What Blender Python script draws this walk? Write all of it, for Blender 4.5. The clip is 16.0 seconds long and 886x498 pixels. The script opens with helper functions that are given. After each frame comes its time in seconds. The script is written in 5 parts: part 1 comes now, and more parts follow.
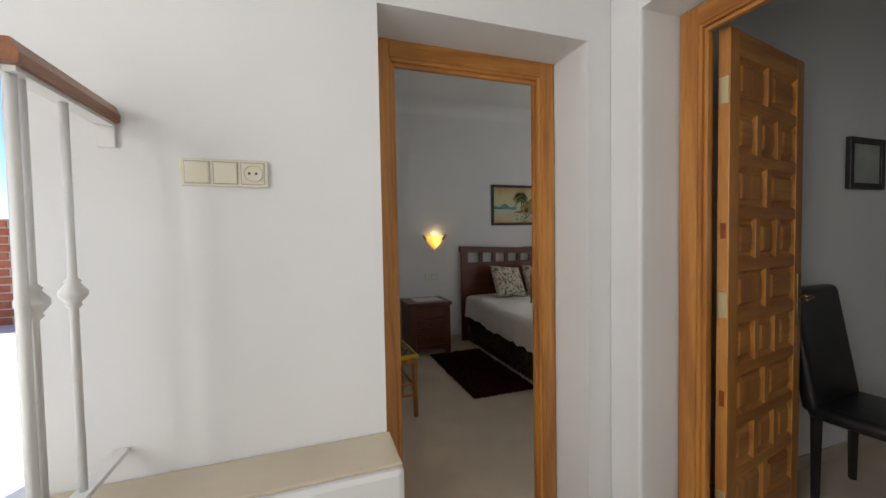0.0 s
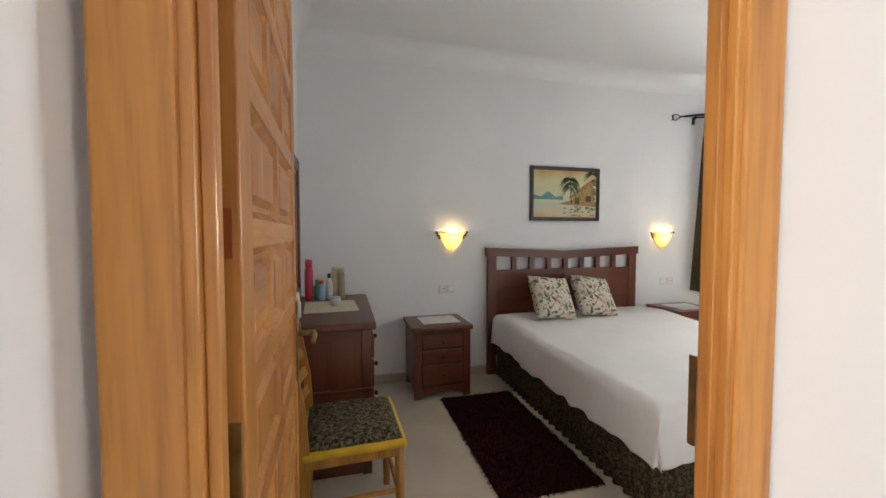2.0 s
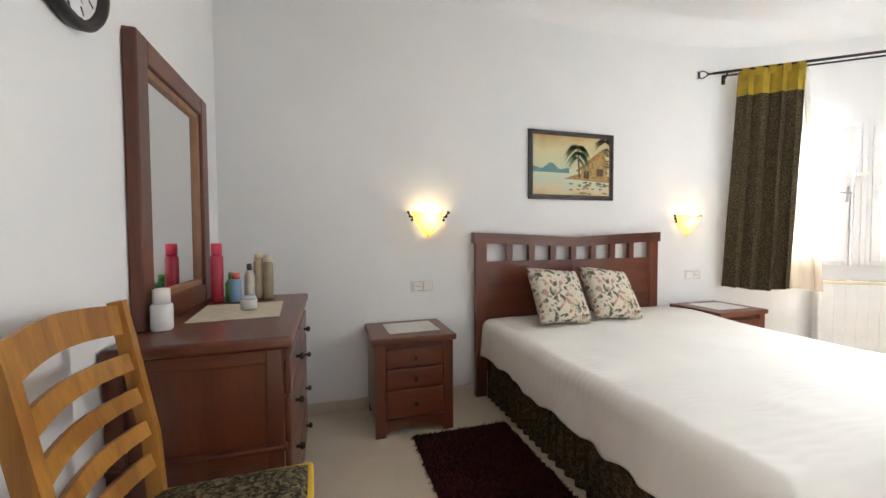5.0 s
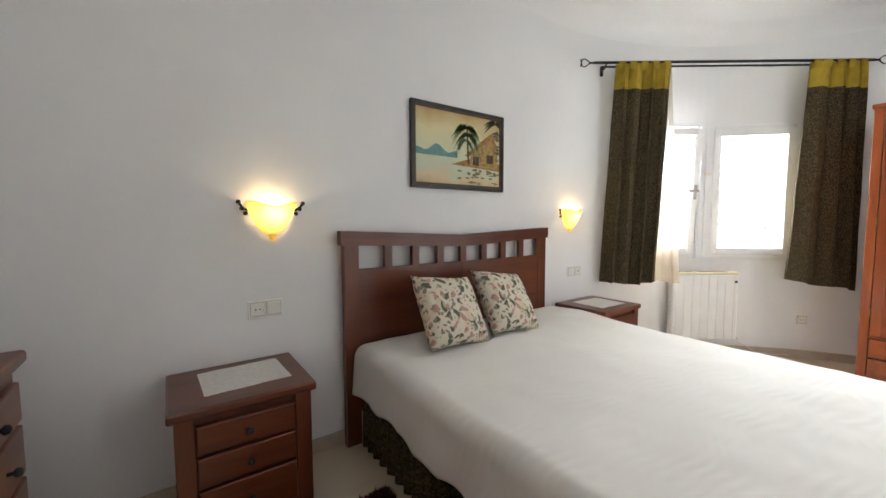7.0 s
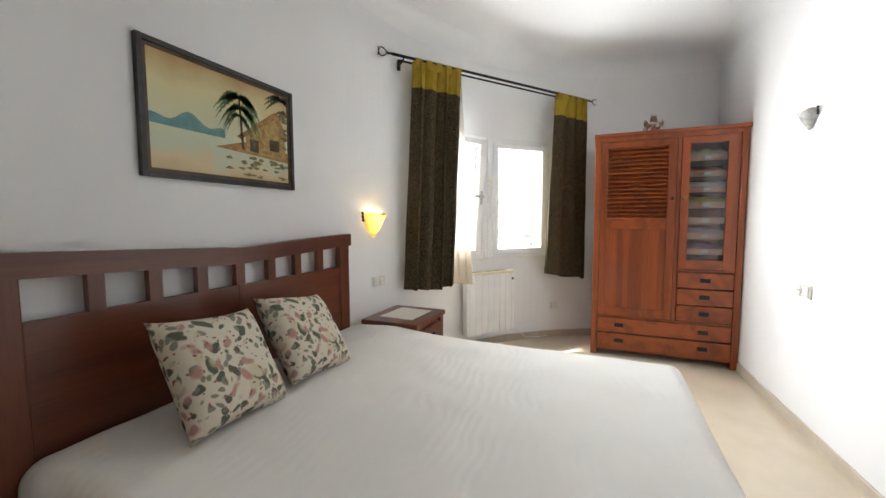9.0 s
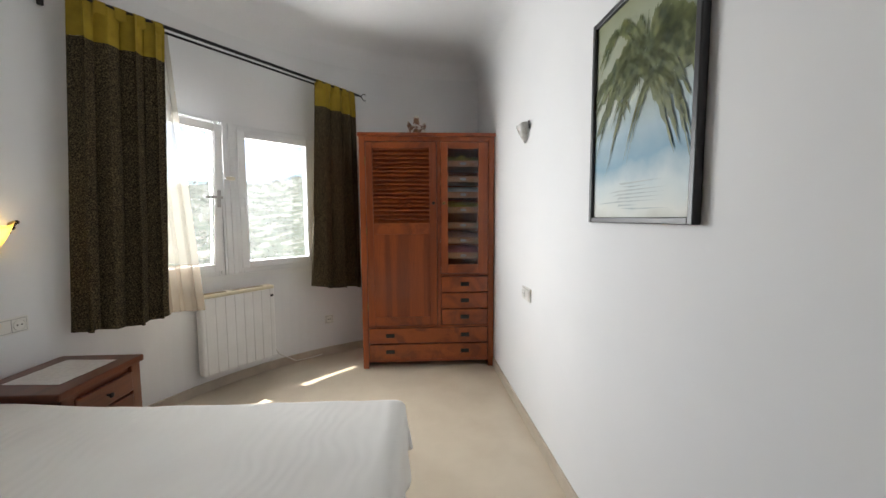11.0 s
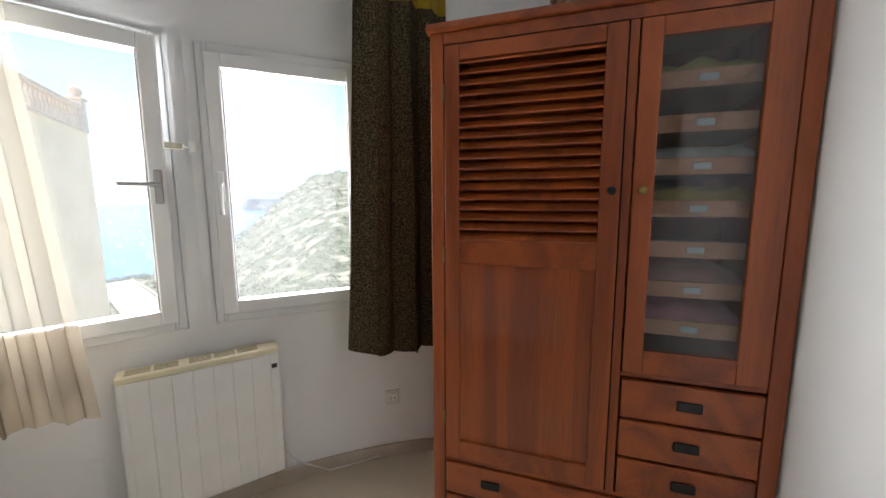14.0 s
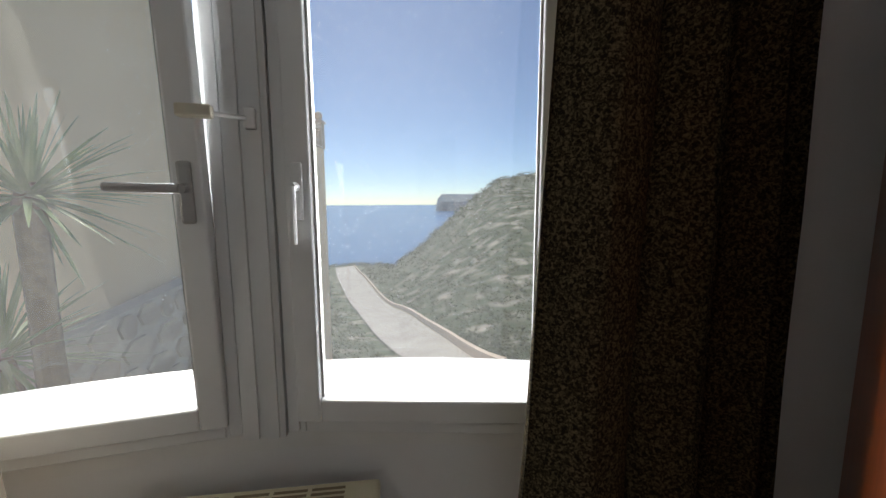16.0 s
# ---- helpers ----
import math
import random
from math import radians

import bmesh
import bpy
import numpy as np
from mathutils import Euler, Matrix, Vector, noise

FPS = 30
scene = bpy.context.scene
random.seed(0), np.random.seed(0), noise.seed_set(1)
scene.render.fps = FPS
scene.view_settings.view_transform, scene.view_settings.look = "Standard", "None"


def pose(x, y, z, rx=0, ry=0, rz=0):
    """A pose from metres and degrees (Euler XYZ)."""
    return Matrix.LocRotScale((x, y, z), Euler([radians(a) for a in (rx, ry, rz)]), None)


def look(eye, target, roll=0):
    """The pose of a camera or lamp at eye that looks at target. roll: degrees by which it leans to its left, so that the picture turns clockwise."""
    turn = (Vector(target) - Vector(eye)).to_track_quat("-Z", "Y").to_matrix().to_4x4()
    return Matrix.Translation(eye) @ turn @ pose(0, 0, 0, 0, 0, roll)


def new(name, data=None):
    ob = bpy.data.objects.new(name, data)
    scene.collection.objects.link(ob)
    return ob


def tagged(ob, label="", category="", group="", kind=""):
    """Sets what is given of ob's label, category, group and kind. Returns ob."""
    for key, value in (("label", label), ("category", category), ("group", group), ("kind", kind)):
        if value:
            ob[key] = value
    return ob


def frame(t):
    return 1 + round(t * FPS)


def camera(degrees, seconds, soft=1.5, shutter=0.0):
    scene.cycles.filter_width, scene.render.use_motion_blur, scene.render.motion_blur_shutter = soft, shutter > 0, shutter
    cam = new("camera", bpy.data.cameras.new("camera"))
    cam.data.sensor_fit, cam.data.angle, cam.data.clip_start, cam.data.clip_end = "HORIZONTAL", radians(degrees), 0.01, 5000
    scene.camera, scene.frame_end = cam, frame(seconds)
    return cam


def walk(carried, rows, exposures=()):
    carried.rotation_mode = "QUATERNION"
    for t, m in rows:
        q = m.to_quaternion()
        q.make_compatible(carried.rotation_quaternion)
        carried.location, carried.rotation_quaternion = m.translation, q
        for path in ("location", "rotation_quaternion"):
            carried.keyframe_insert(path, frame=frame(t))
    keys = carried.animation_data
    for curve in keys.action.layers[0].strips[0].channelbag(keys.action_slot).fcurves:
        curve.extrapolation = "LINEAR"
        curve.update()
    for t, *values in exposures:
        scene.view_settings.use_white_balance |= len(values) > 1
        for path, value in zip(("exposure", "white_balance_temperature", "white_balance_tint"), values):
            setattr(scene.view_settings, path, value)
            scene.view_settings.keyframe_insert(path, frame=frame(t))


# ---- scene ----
cam = camera(98.8, 16.0)
PATH = [
    (0, (0.52, 0.299, 1.309), (1.173, 2.188, 1.237), -1.0),
    (0.5, (0.676, 0.589, 1.288), (1.337, 2.475, 1.218), -0.9),
    (1, (0.815, 0.885, 1.294), (1.466, 2.774, 1.224), -0.6),
    (1.5, (0.905, 1.15, 1.304), (1.512, 3.054, 1.223), -0.3),
    (2, (0.979, 1.399, 1.309), (1.489, 3.331, 1.223), -0.0),
    (2.5, (1.043, 1.61, 1.241), (1.48, 3.561, 1.182), -0.4),
    (3, (1.125, 1.769, 1.231), (1.423, 3.746, 1.174), -0.3),
    (3.5, (1.167, 1.884, 1.193), (1.361, 3.874, 1.13), -0.2),
    (4, (1.197, 1.989, 1.154), (1.396, 3.978, 1.092), -0.2),
    (4.5, (1.214, 2.055, 1.154), (1.578, 4.02, 1.08), -0.3),
    (4.7, (1.235, 2.086, 1.144), (1.691, 4.032, 1.073), -0.3),
    (7, (1.523, 2.727, 1.216), (2.69, 4.345, 1.075), -0.2),
    (7.5, (1.635, 2.909, 1.21), (2.989, 4.374, 1.064), -0.2),
    (8, (1.751, 3.023, 1.233), (3.245, 4.344, 1.085), -0.2),
    (8.5, (1.811, 3.083, 1.226), (3.457, 4.21, 1.084), -0.2),
    (9, (1.815, 3.112, 1.256), (3.658, 3.874, 1.108), -0.1),
    (9.5, (1.839, 3.09, 1.273), (3.814, 3.375, 1.13), -0.2),
    (10, (1.927, 2.985, 1.292), (3.921, 2.943, 1.144), -0.5),
    (10.2, (1.988, 2.906, 1.298), (3.979, 2.794, 1.147), -0.5),
    (12.3, (3.152, 2.463, 1.371), (5.136, 2.458, 1.114), -0.1),
    (12.5, (3.281, 2.464, 1.377), (5.264, 2.519, 1.124), -0.2),
    (13, (3.607, 2.522, 1.378), (5.576, 2.759, 1.121), -0.1),
    (13.5, (3.934, 2.614, 1.412), (5.87, 3.038, 1.15), -0.2),
    (14, (4.262, 2.665, 1.424), (6.14, 3.298, 1.159), -0.3),
    (14.5, (4.497, 2.744, 1.408), (6.271, 3.64, 1.19), -1.1),
    (15, (4.721, 2.892, 1.43), (6.339, 4.045, 1.201), -0.4),
    (15.5, (4.918, 3.052, 1.453), (6.397, 4.377, 1.215), -0.1),
    (16, (5.128, 3.228, 1.452), (6.524, 4.639, 1.206), -0.2),
]
walk(cam, [(t, look(eye, target, roll)) for t, eye, target, roll in PATH],
     [(0, 0.8), (0.5, 1.1), (1, 1.1), (1.5, 1.35), (2.1, 2.05), (3, 2.4), (4.7, 2.6), (7, 2.1), (8.5, 2.1), (9, 1.8), (9.5, 1.5), (10, 1.35), (12.5, 0.85), (13.5, 0.9), (14.5, 1.0), (15, 0.55), (15.5, -0.1), (16, -0.5)])

CX, CY = 3.90, 2.137                               # centre of the round end wall

# ---- light ----
SUN_DIR = Vector((0.20, 0.42, 1.0)).normalized()      # towards the sun
world = bpy.data.worlds.new("sky")
scene.world = world
world.use_nodes = True
wn = world.node_tree.nodes
sky = wn.new("ShaderNodeTexSky")
sky.sky_type, sky.sun_disc = "NISHITA", False
sky.air_density, sky.dust_density, sky.ozone_density = 0.75, 0.0, 4.0
sky.sun_elevation = math.asin(SUN_DIR.z)
sky.sun_rotation = math.atan2(SUN_DIR.x, SUN_DIR.y)
world.node_tree.links.new(sky.outputs[0], wn["Background"].inputs[0])
wn["Background"].inputs[1].default_value = 0.15
sun = new("sun", bpy.data.lights.new("sun", "SUN"))
sun.data.energy, sun.data.angle, sun.data.color = 5.0, radians(0.5), (1.0, 0.95, 0.86)
sun.matrix_world = look((0, 0, 0), -SUN_DIR)


def area_lamp(name, eye, target, w, h, power, colour=(1, 1, 1)):
    ob = new(name, bpy.data.lights.new(name, "AREA"))
    ob.data.shape, ob.data.size, ob.data.size_y, ob.data.energy, ob.data.color = "RECTANGLE", w, h, power, colour
    ob.matrix_world = look(eye, target)
    return ob


# fill lamp added behind the start of the walk, in place of stair daylight
area_lamp("hall_stair_fill", (-1.66, -0.1, 1.5), (1.0, 0.3, 1.4), 1.9, 1.9, 42, (1.0, 0.98, 0.95))
# unseen fill lamp added for the room across the hall
area_lamp("far_room_fill", (5.15, -0.8, 1.5), (2.0, 0.2, 1.2), 1.3, 1.2, 2.5)
# area lamp for the sky's light in the bedroom window's opening
area_lamp("window_sky", (CX + 2.92 * math.cos(radians(52.4)), CY + 2.92 * math.sin(radians(52.4)), 1.5), (3.0, 2.6, 1.15), 1.3, 1.15, 66, (0.96, 0.97, 0.97))


# ---- materials ----
def mat(name, colour, rough=0.6, metal=0.0, second=None, scale=6.0, stretch=(1, 1, 1), bump=0.0, bump_scale=60.0, spec=0.5,
        detail=6.0, contrast=(0.35, 0.65), coat=0.0, rand=0.0, sub=0.0):
    m = bpy.data.materials.new(name)
    m.use_nodes = True
    nt = m.node_tree
    b = nt.nodes["Principled BSDF"]
    b.inputs["Roughness"].default_value, b.inputs["Metallic"].default_value = rough, metal
    b.inputs["Specular IOR Level"].default_value = spec
    b.inputs["Coat Weight"].default_value = coat
    b.inputs["Base Color"].default_value = (*colour, 1)
    co = nt.nodes.new("ShaderNodeTexCoord")
    mp = nt.nodes.new("ShaderNodeMapping")
    mp.inputs["Scale"].default_value = stretch
    nt.links.new(co.outputs["Object"], mp.inputs[0])
    if rand:
        info = nt.nodes.new("ShaderNodeObjectInfo")
        mul = nt.nodes.new("ShaderNodeMath")
        mul.operation = "MULTIPLY"
        mul.inputs[1].default_value = 37.0
        nt.links.new(info.outputs["Random"], mul.inputs[0])
        nt.links.new(mul.outputs[0], mp.inputs["Location"])
    if second:
        n = nt.nodes.new("ShaderNodeTexNoise")
        n.inputs["Scale"].default_value, n.inputs["Detail"].default_value = scale, detail
        nt.links.new(mp.outputs[0], n.inputs["Vector"])
        r = nt.nodes.new("ShaderNodeValToRGB")
        r.color_ramp.elements[0].position, r.color_ramp.elements[1].position = contrast
        r.color_ramp.elements[0].color, r.color_ramp.elements[1].color = (*colour, 1), (*second, 1)
        nt.links.new(n.outputs["Fac"], r.inputs[0])
        nt.links.new(r.outputs[0], b.inputs["Base Color"])
    if bump:
        n2 = nt.nodes.new("ShaderNodeTexNoise")
        n2.inputs["Scale"].default_value, n2.inputs["Detail"].default_value = bump_scale, 4.0
        nt.links.new(mp.outputs[0], n2.inputs["Vector"])
        bp = nt.nodes.new("ShaderNodeBump")
        bp.inputs["Strength"].default_value, bp.inputs["Distance"].default_value = bump, 0.01
        nt.links.new(n2.outputs["Fac"], bp.inputs["Height"])
        nt.links.new(bp.outputs[0], b.inputs["Normal"])
    return m


def wood(name, light, dark, axis, rough=0.4, rings=9.0, coat=0.15):
    """Long grain along one axis: broad bands bent by noise, and fine pores."""
    st = [1, 1, 1]
    st[axis] = 0.07
    m = mat(name, light, rough, second=dark, scale=rings, stretch=tuple(st), contrast=(0.42, 0.62), detail=3.0, coat=coat, rand=1.0)
    nt = m.node_tree
    b = nt.nodes["Principled BSDF"]
    mp = next(n for n in nt.nodes if n.type == "MAPPING")
    ramp = next(n for n in nt.nodes if n.type == "VALTORGB")
    noise_node = next(n for n in nt.nodes if n.type == "TEX_NOISE")
    noise_node.inputs["Distortion"].default_value = 1.2
    fine = nt.nodes.new("ShaderNodeTexNoise")
    fine.inputs["Scale"].default_value, fine.inputs["Detail"].default_value = 120.0, 3.0
    nt.links.new(mp.outputs[0], fine.inputs["Vector"])
    mix = nt.nodes.new("ShaderNodeMix")
    mix.data_type, mix.blend_type = "RGBA", "MULTIPLY"
    fr = nt.nodes.new("ShaderNodeMapRange")
    fr.inputs[1].default_value, fr.inputs[2].default_value, fr.inputs[3].default_value, fr.inputs[4].default_value = 0.45, 0.8, 0.0, 0.3
    nt.links.new(fine.outputs["Fac"], fr.inputs[0])
    nt.links.new(fr.outputs[0], mix.inputs[0])
    nt.links.new(ramp.outputs[0], mix.inputs[6])
    mix.inputs[7].default_value = (*[c * 0.5 for c in dark], 1)
    nt.links.new(mix.outputs[2], b.inputs["Base Color"])
    bp = nt.nodes.new("ShaderNodeBump")
    bp.inputs["Strength"].default_value, bp.inputs["Distance"].default_value = 0.15, 0.003
    nt.links.new(fine.outputs["Fac"], bp.inputs["Height"])
    nt.links.new(bp.outputs[0], b.inputs["Normal"])
    return m


def speckle(name, colours, scale, rough=0.9):
    """Woven fabric of small mottled flecks in several colours."""
    m = mat(name, colours[0], rough, bump=0.15, bump_scale=scale * 3, spec=0.2)
    nt = m.node_tree
    co = next(n for n in nt.nodes if n.type == "TEX_COORD")
    v = nt.nodes.new("ShaderNodeTexNoise")
    v.inputs["Scale"].default_value, v.inputs["Detail"].default_value, v.inputs["Distortion"].default_value = scale, 2.0, 0.8
    nt.links.new(co.outputs["Object"], v.inputs["Vector"])
    r = nt.nodes.new("ShaderNodeValToRGB")
    r.color_ramp.interpolation = "LINEAR"
    e = r.color_ramp.elements
    e[0].position, e[0].color = 0.38, (*colours[0], 1)
    e[1].position, e[1].color = 0.68, (*colours[-1], 1)
    for i, c in enumerate(colours[1:-1]):
        x = e.new(0.48 + 0.1 * i)
        x.color = (*c, 1)
    nt.links.new(v.outputs["Fac"], r.inputs[0])
    nt.links.new(r.outputs[0], nt.nodes["Principled BSDF"].inputs["Base Color"])
    return m


def glass(name, tint=(1, 1, 1), dust=0.0):
    m = bpy.data.materials.new(name)
    m.use_nodes = True
    nt = m.node_tree
    nt.nodes.remove(nt.nodes["Principled BSDF"])
    tr, gl, lw, mx = (nt.nodes.new("ShaderNode" + k) for k in ("BsdfTransparent", "BsdfGlossy", "Fresnel", "MixShader"))
    tr.inputs[0].default_value, gl.inputs["Roughness"].default_value = (*tint, 1), 0.02
    lw.inputs["IOR"].default_value = 1.45
    nt.links.new(lw.outputs[0], mx.inputs[0]), nt.links.new(tr.outputs[0], mx.inputs[1]), nt.links.new(gl.outputs[0], mx.inputs[2])
    out = nt.nodes["Material Output"]
    if dust:
        df, m2 = nt.nodes.new("ShaderNodeBsdfTranslucent"), nt.nodes.new("ShaderNodeMixShader")
        m2.inputs[0].default_value = dust
        df.inputs[0].default_value = (0.8, 0.8, 0.8, 1)
        nt.links.new(mx.outputs[0], m2.inputs[1]), nt.links.new(df.outputs[0], m2.inputs[2]), nt.links.new(m2.outputs[0], out.inputs[0])
    else:
        nt.links.new(mx.outputs[0], out.inputs[0])
    return m


def glow(name, colour, strength, base=(0.8, 0.6, 0.3)):
    m = mat(name, base, 0.35)
    b = m.node_tree.nodes["Principled BSDF"]
    b.inputs["Emission Color"].default_value, b.inputs["Emission Strength"].default_value = (*colour, 1), strength
    return m


def sheer_cloth(name, colour, through_light, back_light=0.28):
    m = bpy.data.materials.new(name)
    m.use_nodes = True
    nt = m.node_tree
    nt.nodes.remove(nt.nodes["Principled BSDF"])
    df, tl, tr, m1, m2 = (nt.nodes.new("ShaderNode" + k) for k in ("BsdfDiffuse", "BsdfTranslucent", "BsdfTransparent", "MixShader", "MixShader"))
    df.inputs[0].default_value = tl.inputs[0].default_value = (*colour, 1)
    m1.inputs[0].default_value, m2.inputs[0].default_value = back_light, through_light
    nt.links.new(df.outputs[0], m1.inputs[1]), nt.links.new(tl.outputs[0], m1.inputs[2])
    nt.links.new(m1.outputs[0], m2.inputs[1]), nt.links.new(tr.outputs[0], m2.inputs[2])
    nt.links.new(m2.outputs[0], nt.nodes["Material Output"].inputs[0])
    return m


PLASTER = mat("white plaster", (0.80, 0.80, 0.80), 0.85, second=(0.76, 0.765, 0.77), scale=1.3, bump=0.08, bump_scale=14, spec=0.2)
CEILING = mat("ceiling plaster", (0.82, 0.82, 0.82), 0.9, second=(0.78, 0.785, 0.79), scale=1.0, bump=0.06, bump_scale=10, spec=0.2)
FLOOR = mat("polished cream stone floor", (0.62, 0.54, 0.42), 0.22, second=(0.56, 0.48, 0.37), scale=3.5, bump=0.01, bump_scale=20, spec=0.4)
SKIRTING = mat("beige stone skirting", (0.52, 0.45, 0.36), 0.35, second=(0.46, 0.39, 0.31), scale=9)
PINE_Z = wood("honey pine, upright grain", (0.55, 0.245, 0.055), (0.38, 0.145, 0.030), 2)
PINE_Y = wood("honey pine, level grain along y", (0.55, 0.245, 0.055), (0.38, 0.145, 0.030), 1)
PINE_X = wood("honey pine, level grain along x", (0.55, 0.245, 0.055), (0.38, 0.145, 0.030), 0)
MAHOG_Z = wood("dark mahogany, upright", (0.135, 0.034, 0.012), (0.088, 0.020, 0.008), 2, 0.35, 7, 0.25)
MAHOG_X = wood("dark mahogany, level", (0.135, 0.034, 0.012), (0.088, 0.020, 0.008), 0, 0.35, 7, 0.25)
MAHOG_Y = wood("dark mahogany, lengthwise", (0.135, 0.034, 0.012), (0.088, 0.020, 0.008), 1, 0.35, 7, 0.25)
TEAK_Z = wood("reddish teak, upright", (0.34, 0.074, 0.013), (0.205, 0.040, 0.008), 2, 0.38, 6, 0.2)
TEAK_Y = wood("reddish teak, level", (0.34, 0.074, 0.013), (0.205, 0.040, 0.008), 1, 0.38, 6, 0.2)
CHAIRWOOD = wood("ochre stained wood", (0.42, 0.19, 0.03), (0.28, 0.11, 0.018), 2, 0.4)
RAILWOOD = wood("brown handrail wood", (0.26, 0.085, 0.02), (0.16, 0.05, 0.012), 1, 0.35)
WHITE_PAINT = mat("white gloss paint", (0.8, 0.8, 0.79), 0.3, second=(0.76, 0.76, 0.75), scale=8)
WHITE_ALU = mat("white coated aluminium", (0.78, 0.79, 0.79), 0.35, second=(0.73, 0.74, 0.745), scale=5)
GREY_METAL = mat("satin grey metal", (0.42, 0.41, 0.40), 0.4, 0.8)
IVORY = mat("ivory plastic", (0.72, 0.68, 0.55), 0.35)
WHITE_PLASTIC = mat("white plastic", (0.74, 0.73, 0.69), 0.35)
DARK_HOLE = mat("dark recess", (0.03, 0.03, 0.03), 0.7)
BRASS = mat("aged brass", (0.33, 0.23, 0.09), 0.35, 0.9, second=(0.22, 0.15, 0.06), scale=30)
STEEL_BRASS = mat("bright brass hinge", (0.7, 0.6, 0.35), 0.3, 0.9)
BLACK_IRON = mat("black wrought iron", (0.02, 0.02, 0.02), 0.45, 0.5, bump=0.1)
BLACK_FRAME = mat("black picture frame", (0.012, 0.011, 0.011), 0.4, second=(0.03, 0.028, 0.026), scale=20)
BLACK_LEATHER = mat("black leatherette", (0.012, 0.012, 0.014), 0.35, bump=0.25, bump_scale=150)
DARK_WOOD = mat("black stained wood", (0.015, 0.012, 0.011), 0.4)
QUILT = mat("white cotton quilt", (0.78, 0.765, 0.73), 0.9, second=(0.74, 0.72, 0.69), scale=3, spec=0.15)
SKIRT = speckle("dark jacquard fabric", [(0.022, 0.017, 0.010), (0.05, 0.038, 0.02), (0.12, 0.095, 0.05)], 70)
CURTAIN = speckle("dark brown flecked curtain", [(0.014, 0.010, 0.006), (0.040, 0.030, 0.016), (0.16, 0.125, 0.068)], 165)
CUSHION_SEAT = speckle("dark mottled seat fabric", [(0.02, 0.018, 0.012), (0.07, 0.055, 0.03), (0.20, 0.17, 0.10)], 70)
MUSTARD = mat("mustard yellow cloth", (0.36, 0.25, 0.015), 0.85, second=(0.28, 0.19, 0.01), scale=14, bump=0.2, bump_scale=200)
SEAT_YELLOW = mat("yellow seat trim", (0.62, 0.40, 0.02), 0.8, second=(0.5, 0.31, 0.015), scale=10)
SHEER = sheer_cloth("sheer ivory voile", (0.56, 0.52, 0.44), 0.27, 0.17)
SHEER_BAND = sheer_cloth("sand coloured voile hem", (0.42, 0.35, 0.27), 0.12, 0.2)
LINEN = mat("white lace linen", (0.75, 0.73, 0.70), 0.9, second=(0.66, 0.64, 0.61), scale=45, bump=0.5, bump_scale=120)
CREAM_LINEN = mat("cream embroidered linen", (0.68, 0.62, 0.47), 0.9, second=(0.6, 0.52, 0.38), scale=30, bump=0.4, bump_scale=120)
RUG = mat("dark maroon pile", (0.050, 0.009, 0.008), 0.95, second=(0.022, 0.005, 0.005), scale=60, bump=0.8, bump_scale=150, spec=0.1)
MIRROR = mat("mirror silver", (0.9, 0.9, 0.9), 0.02, 1.0)
PANE = glass("window glass", (0.97, 0.98, 0.98), 0.019)
CABINET_GLASS = glass("cabinet glass", (0.95, 0.97, 0.98))
SHADE = sheer_cloth("amber alabaster glass", (1.0, 0.84, 0.44), 0.05, 0.72)
UNLIT = mat("unlit frosted glass", (0.6, 0.6, 0.58), 0.2, second=(0.30, 0.29, 0.27), scale=18)
BLACK_PLASTIC = mat("black plastic", (0.015, 0.015, 0.016), 0.4)
CREAM_RENDER = mat("cream house render", (0.92, 0.70, 0.43), 0.9, second=(0.86, 0.63, 0.37), scale=0.8, bump=0.2, bump_scale=8)
PALE_STONE = mat("pale cast stone", (0.62, 0.5, 0.38), 0.85, second=(0.55, 0.43, 0.32), scale=5, bump=0.2, bump_scale=20)
RUBBLE = mat("rubble stone", (0.50, 0.43, 0.35), 0.9, second=(0.36, 0.31, 0.25), scale=3, bump=0.5, bump_scale=12, rand=1.0)
MORTAR = mat("pale mortar", (0.5, 0.46, 0.4), 0.95, second=(0.42, 0.38, 0.33), scale=6)


# ---- mesh helpers ----
def link(name, bm, material, parent=None, label="", smooth=False):
    me = bpy.data.meshes.new(name)
    bmesh.ops.recalc_face_normals(bm, faces=bm.faces)
    bm.to_mesh(me)
    bm.free()
    if isinstance(material, (list, tuple)):
        for m in material:
            me.materials.append(m)
    else:
        me.materials.append(material)
    if smooth:
        me.shade_smooth()
    ob = new(name, me)
    if parent:
        ob.parent = parent
    if label:
        ob["label"] = label
    return ob


def part(name, bm, material, parent, label="", smooth=False):
    return link(name, bm, material, parent, label, smooth)


def thing(name, m, label, category, group="", kind=""):
    ob = new(name)
    ob.empty_display_size = 0.1
    ob.matrix_world = m
    return tagged(ob, label, category, group, kind)


def setting(name, bm, material, label="", category="", smooth=False):
    return tagged(link(name, bm, material, None, "", smooth), label, category, "", "structure")


def box(x0, x1, y0, y1, z0, z1, bevel=0.0, bm=None, seg=2):
    mine = bmesh.new()
    bmesh.ops.create_cube(mine, size=1.0)
    for v in mine.verts:
        v.co = Vector(((x0 + x1) / 2 + v.co.x * (x1 - x0), (y0 + y1) / 2 + v.co.y * (y1 - y0), (z0 + z1) / 2 + v.co.z * (z1 - z0)))
    if bevel:
        bmesh.ops.bevel(mine, geom=mine.edges[:], offset=bevel, segments=seg, profile=0.5, affect="EDGES")
    return join(bm, mine)


def join(bm, mine):
    if bm is None:
        return mine
    me = bpy.data.meshes.new("tmp")
    mine.to_mesh(me)
    mine.free()
    bm.from_mesh(me)
    bpy.data.meshes.remove(me)
    return bm


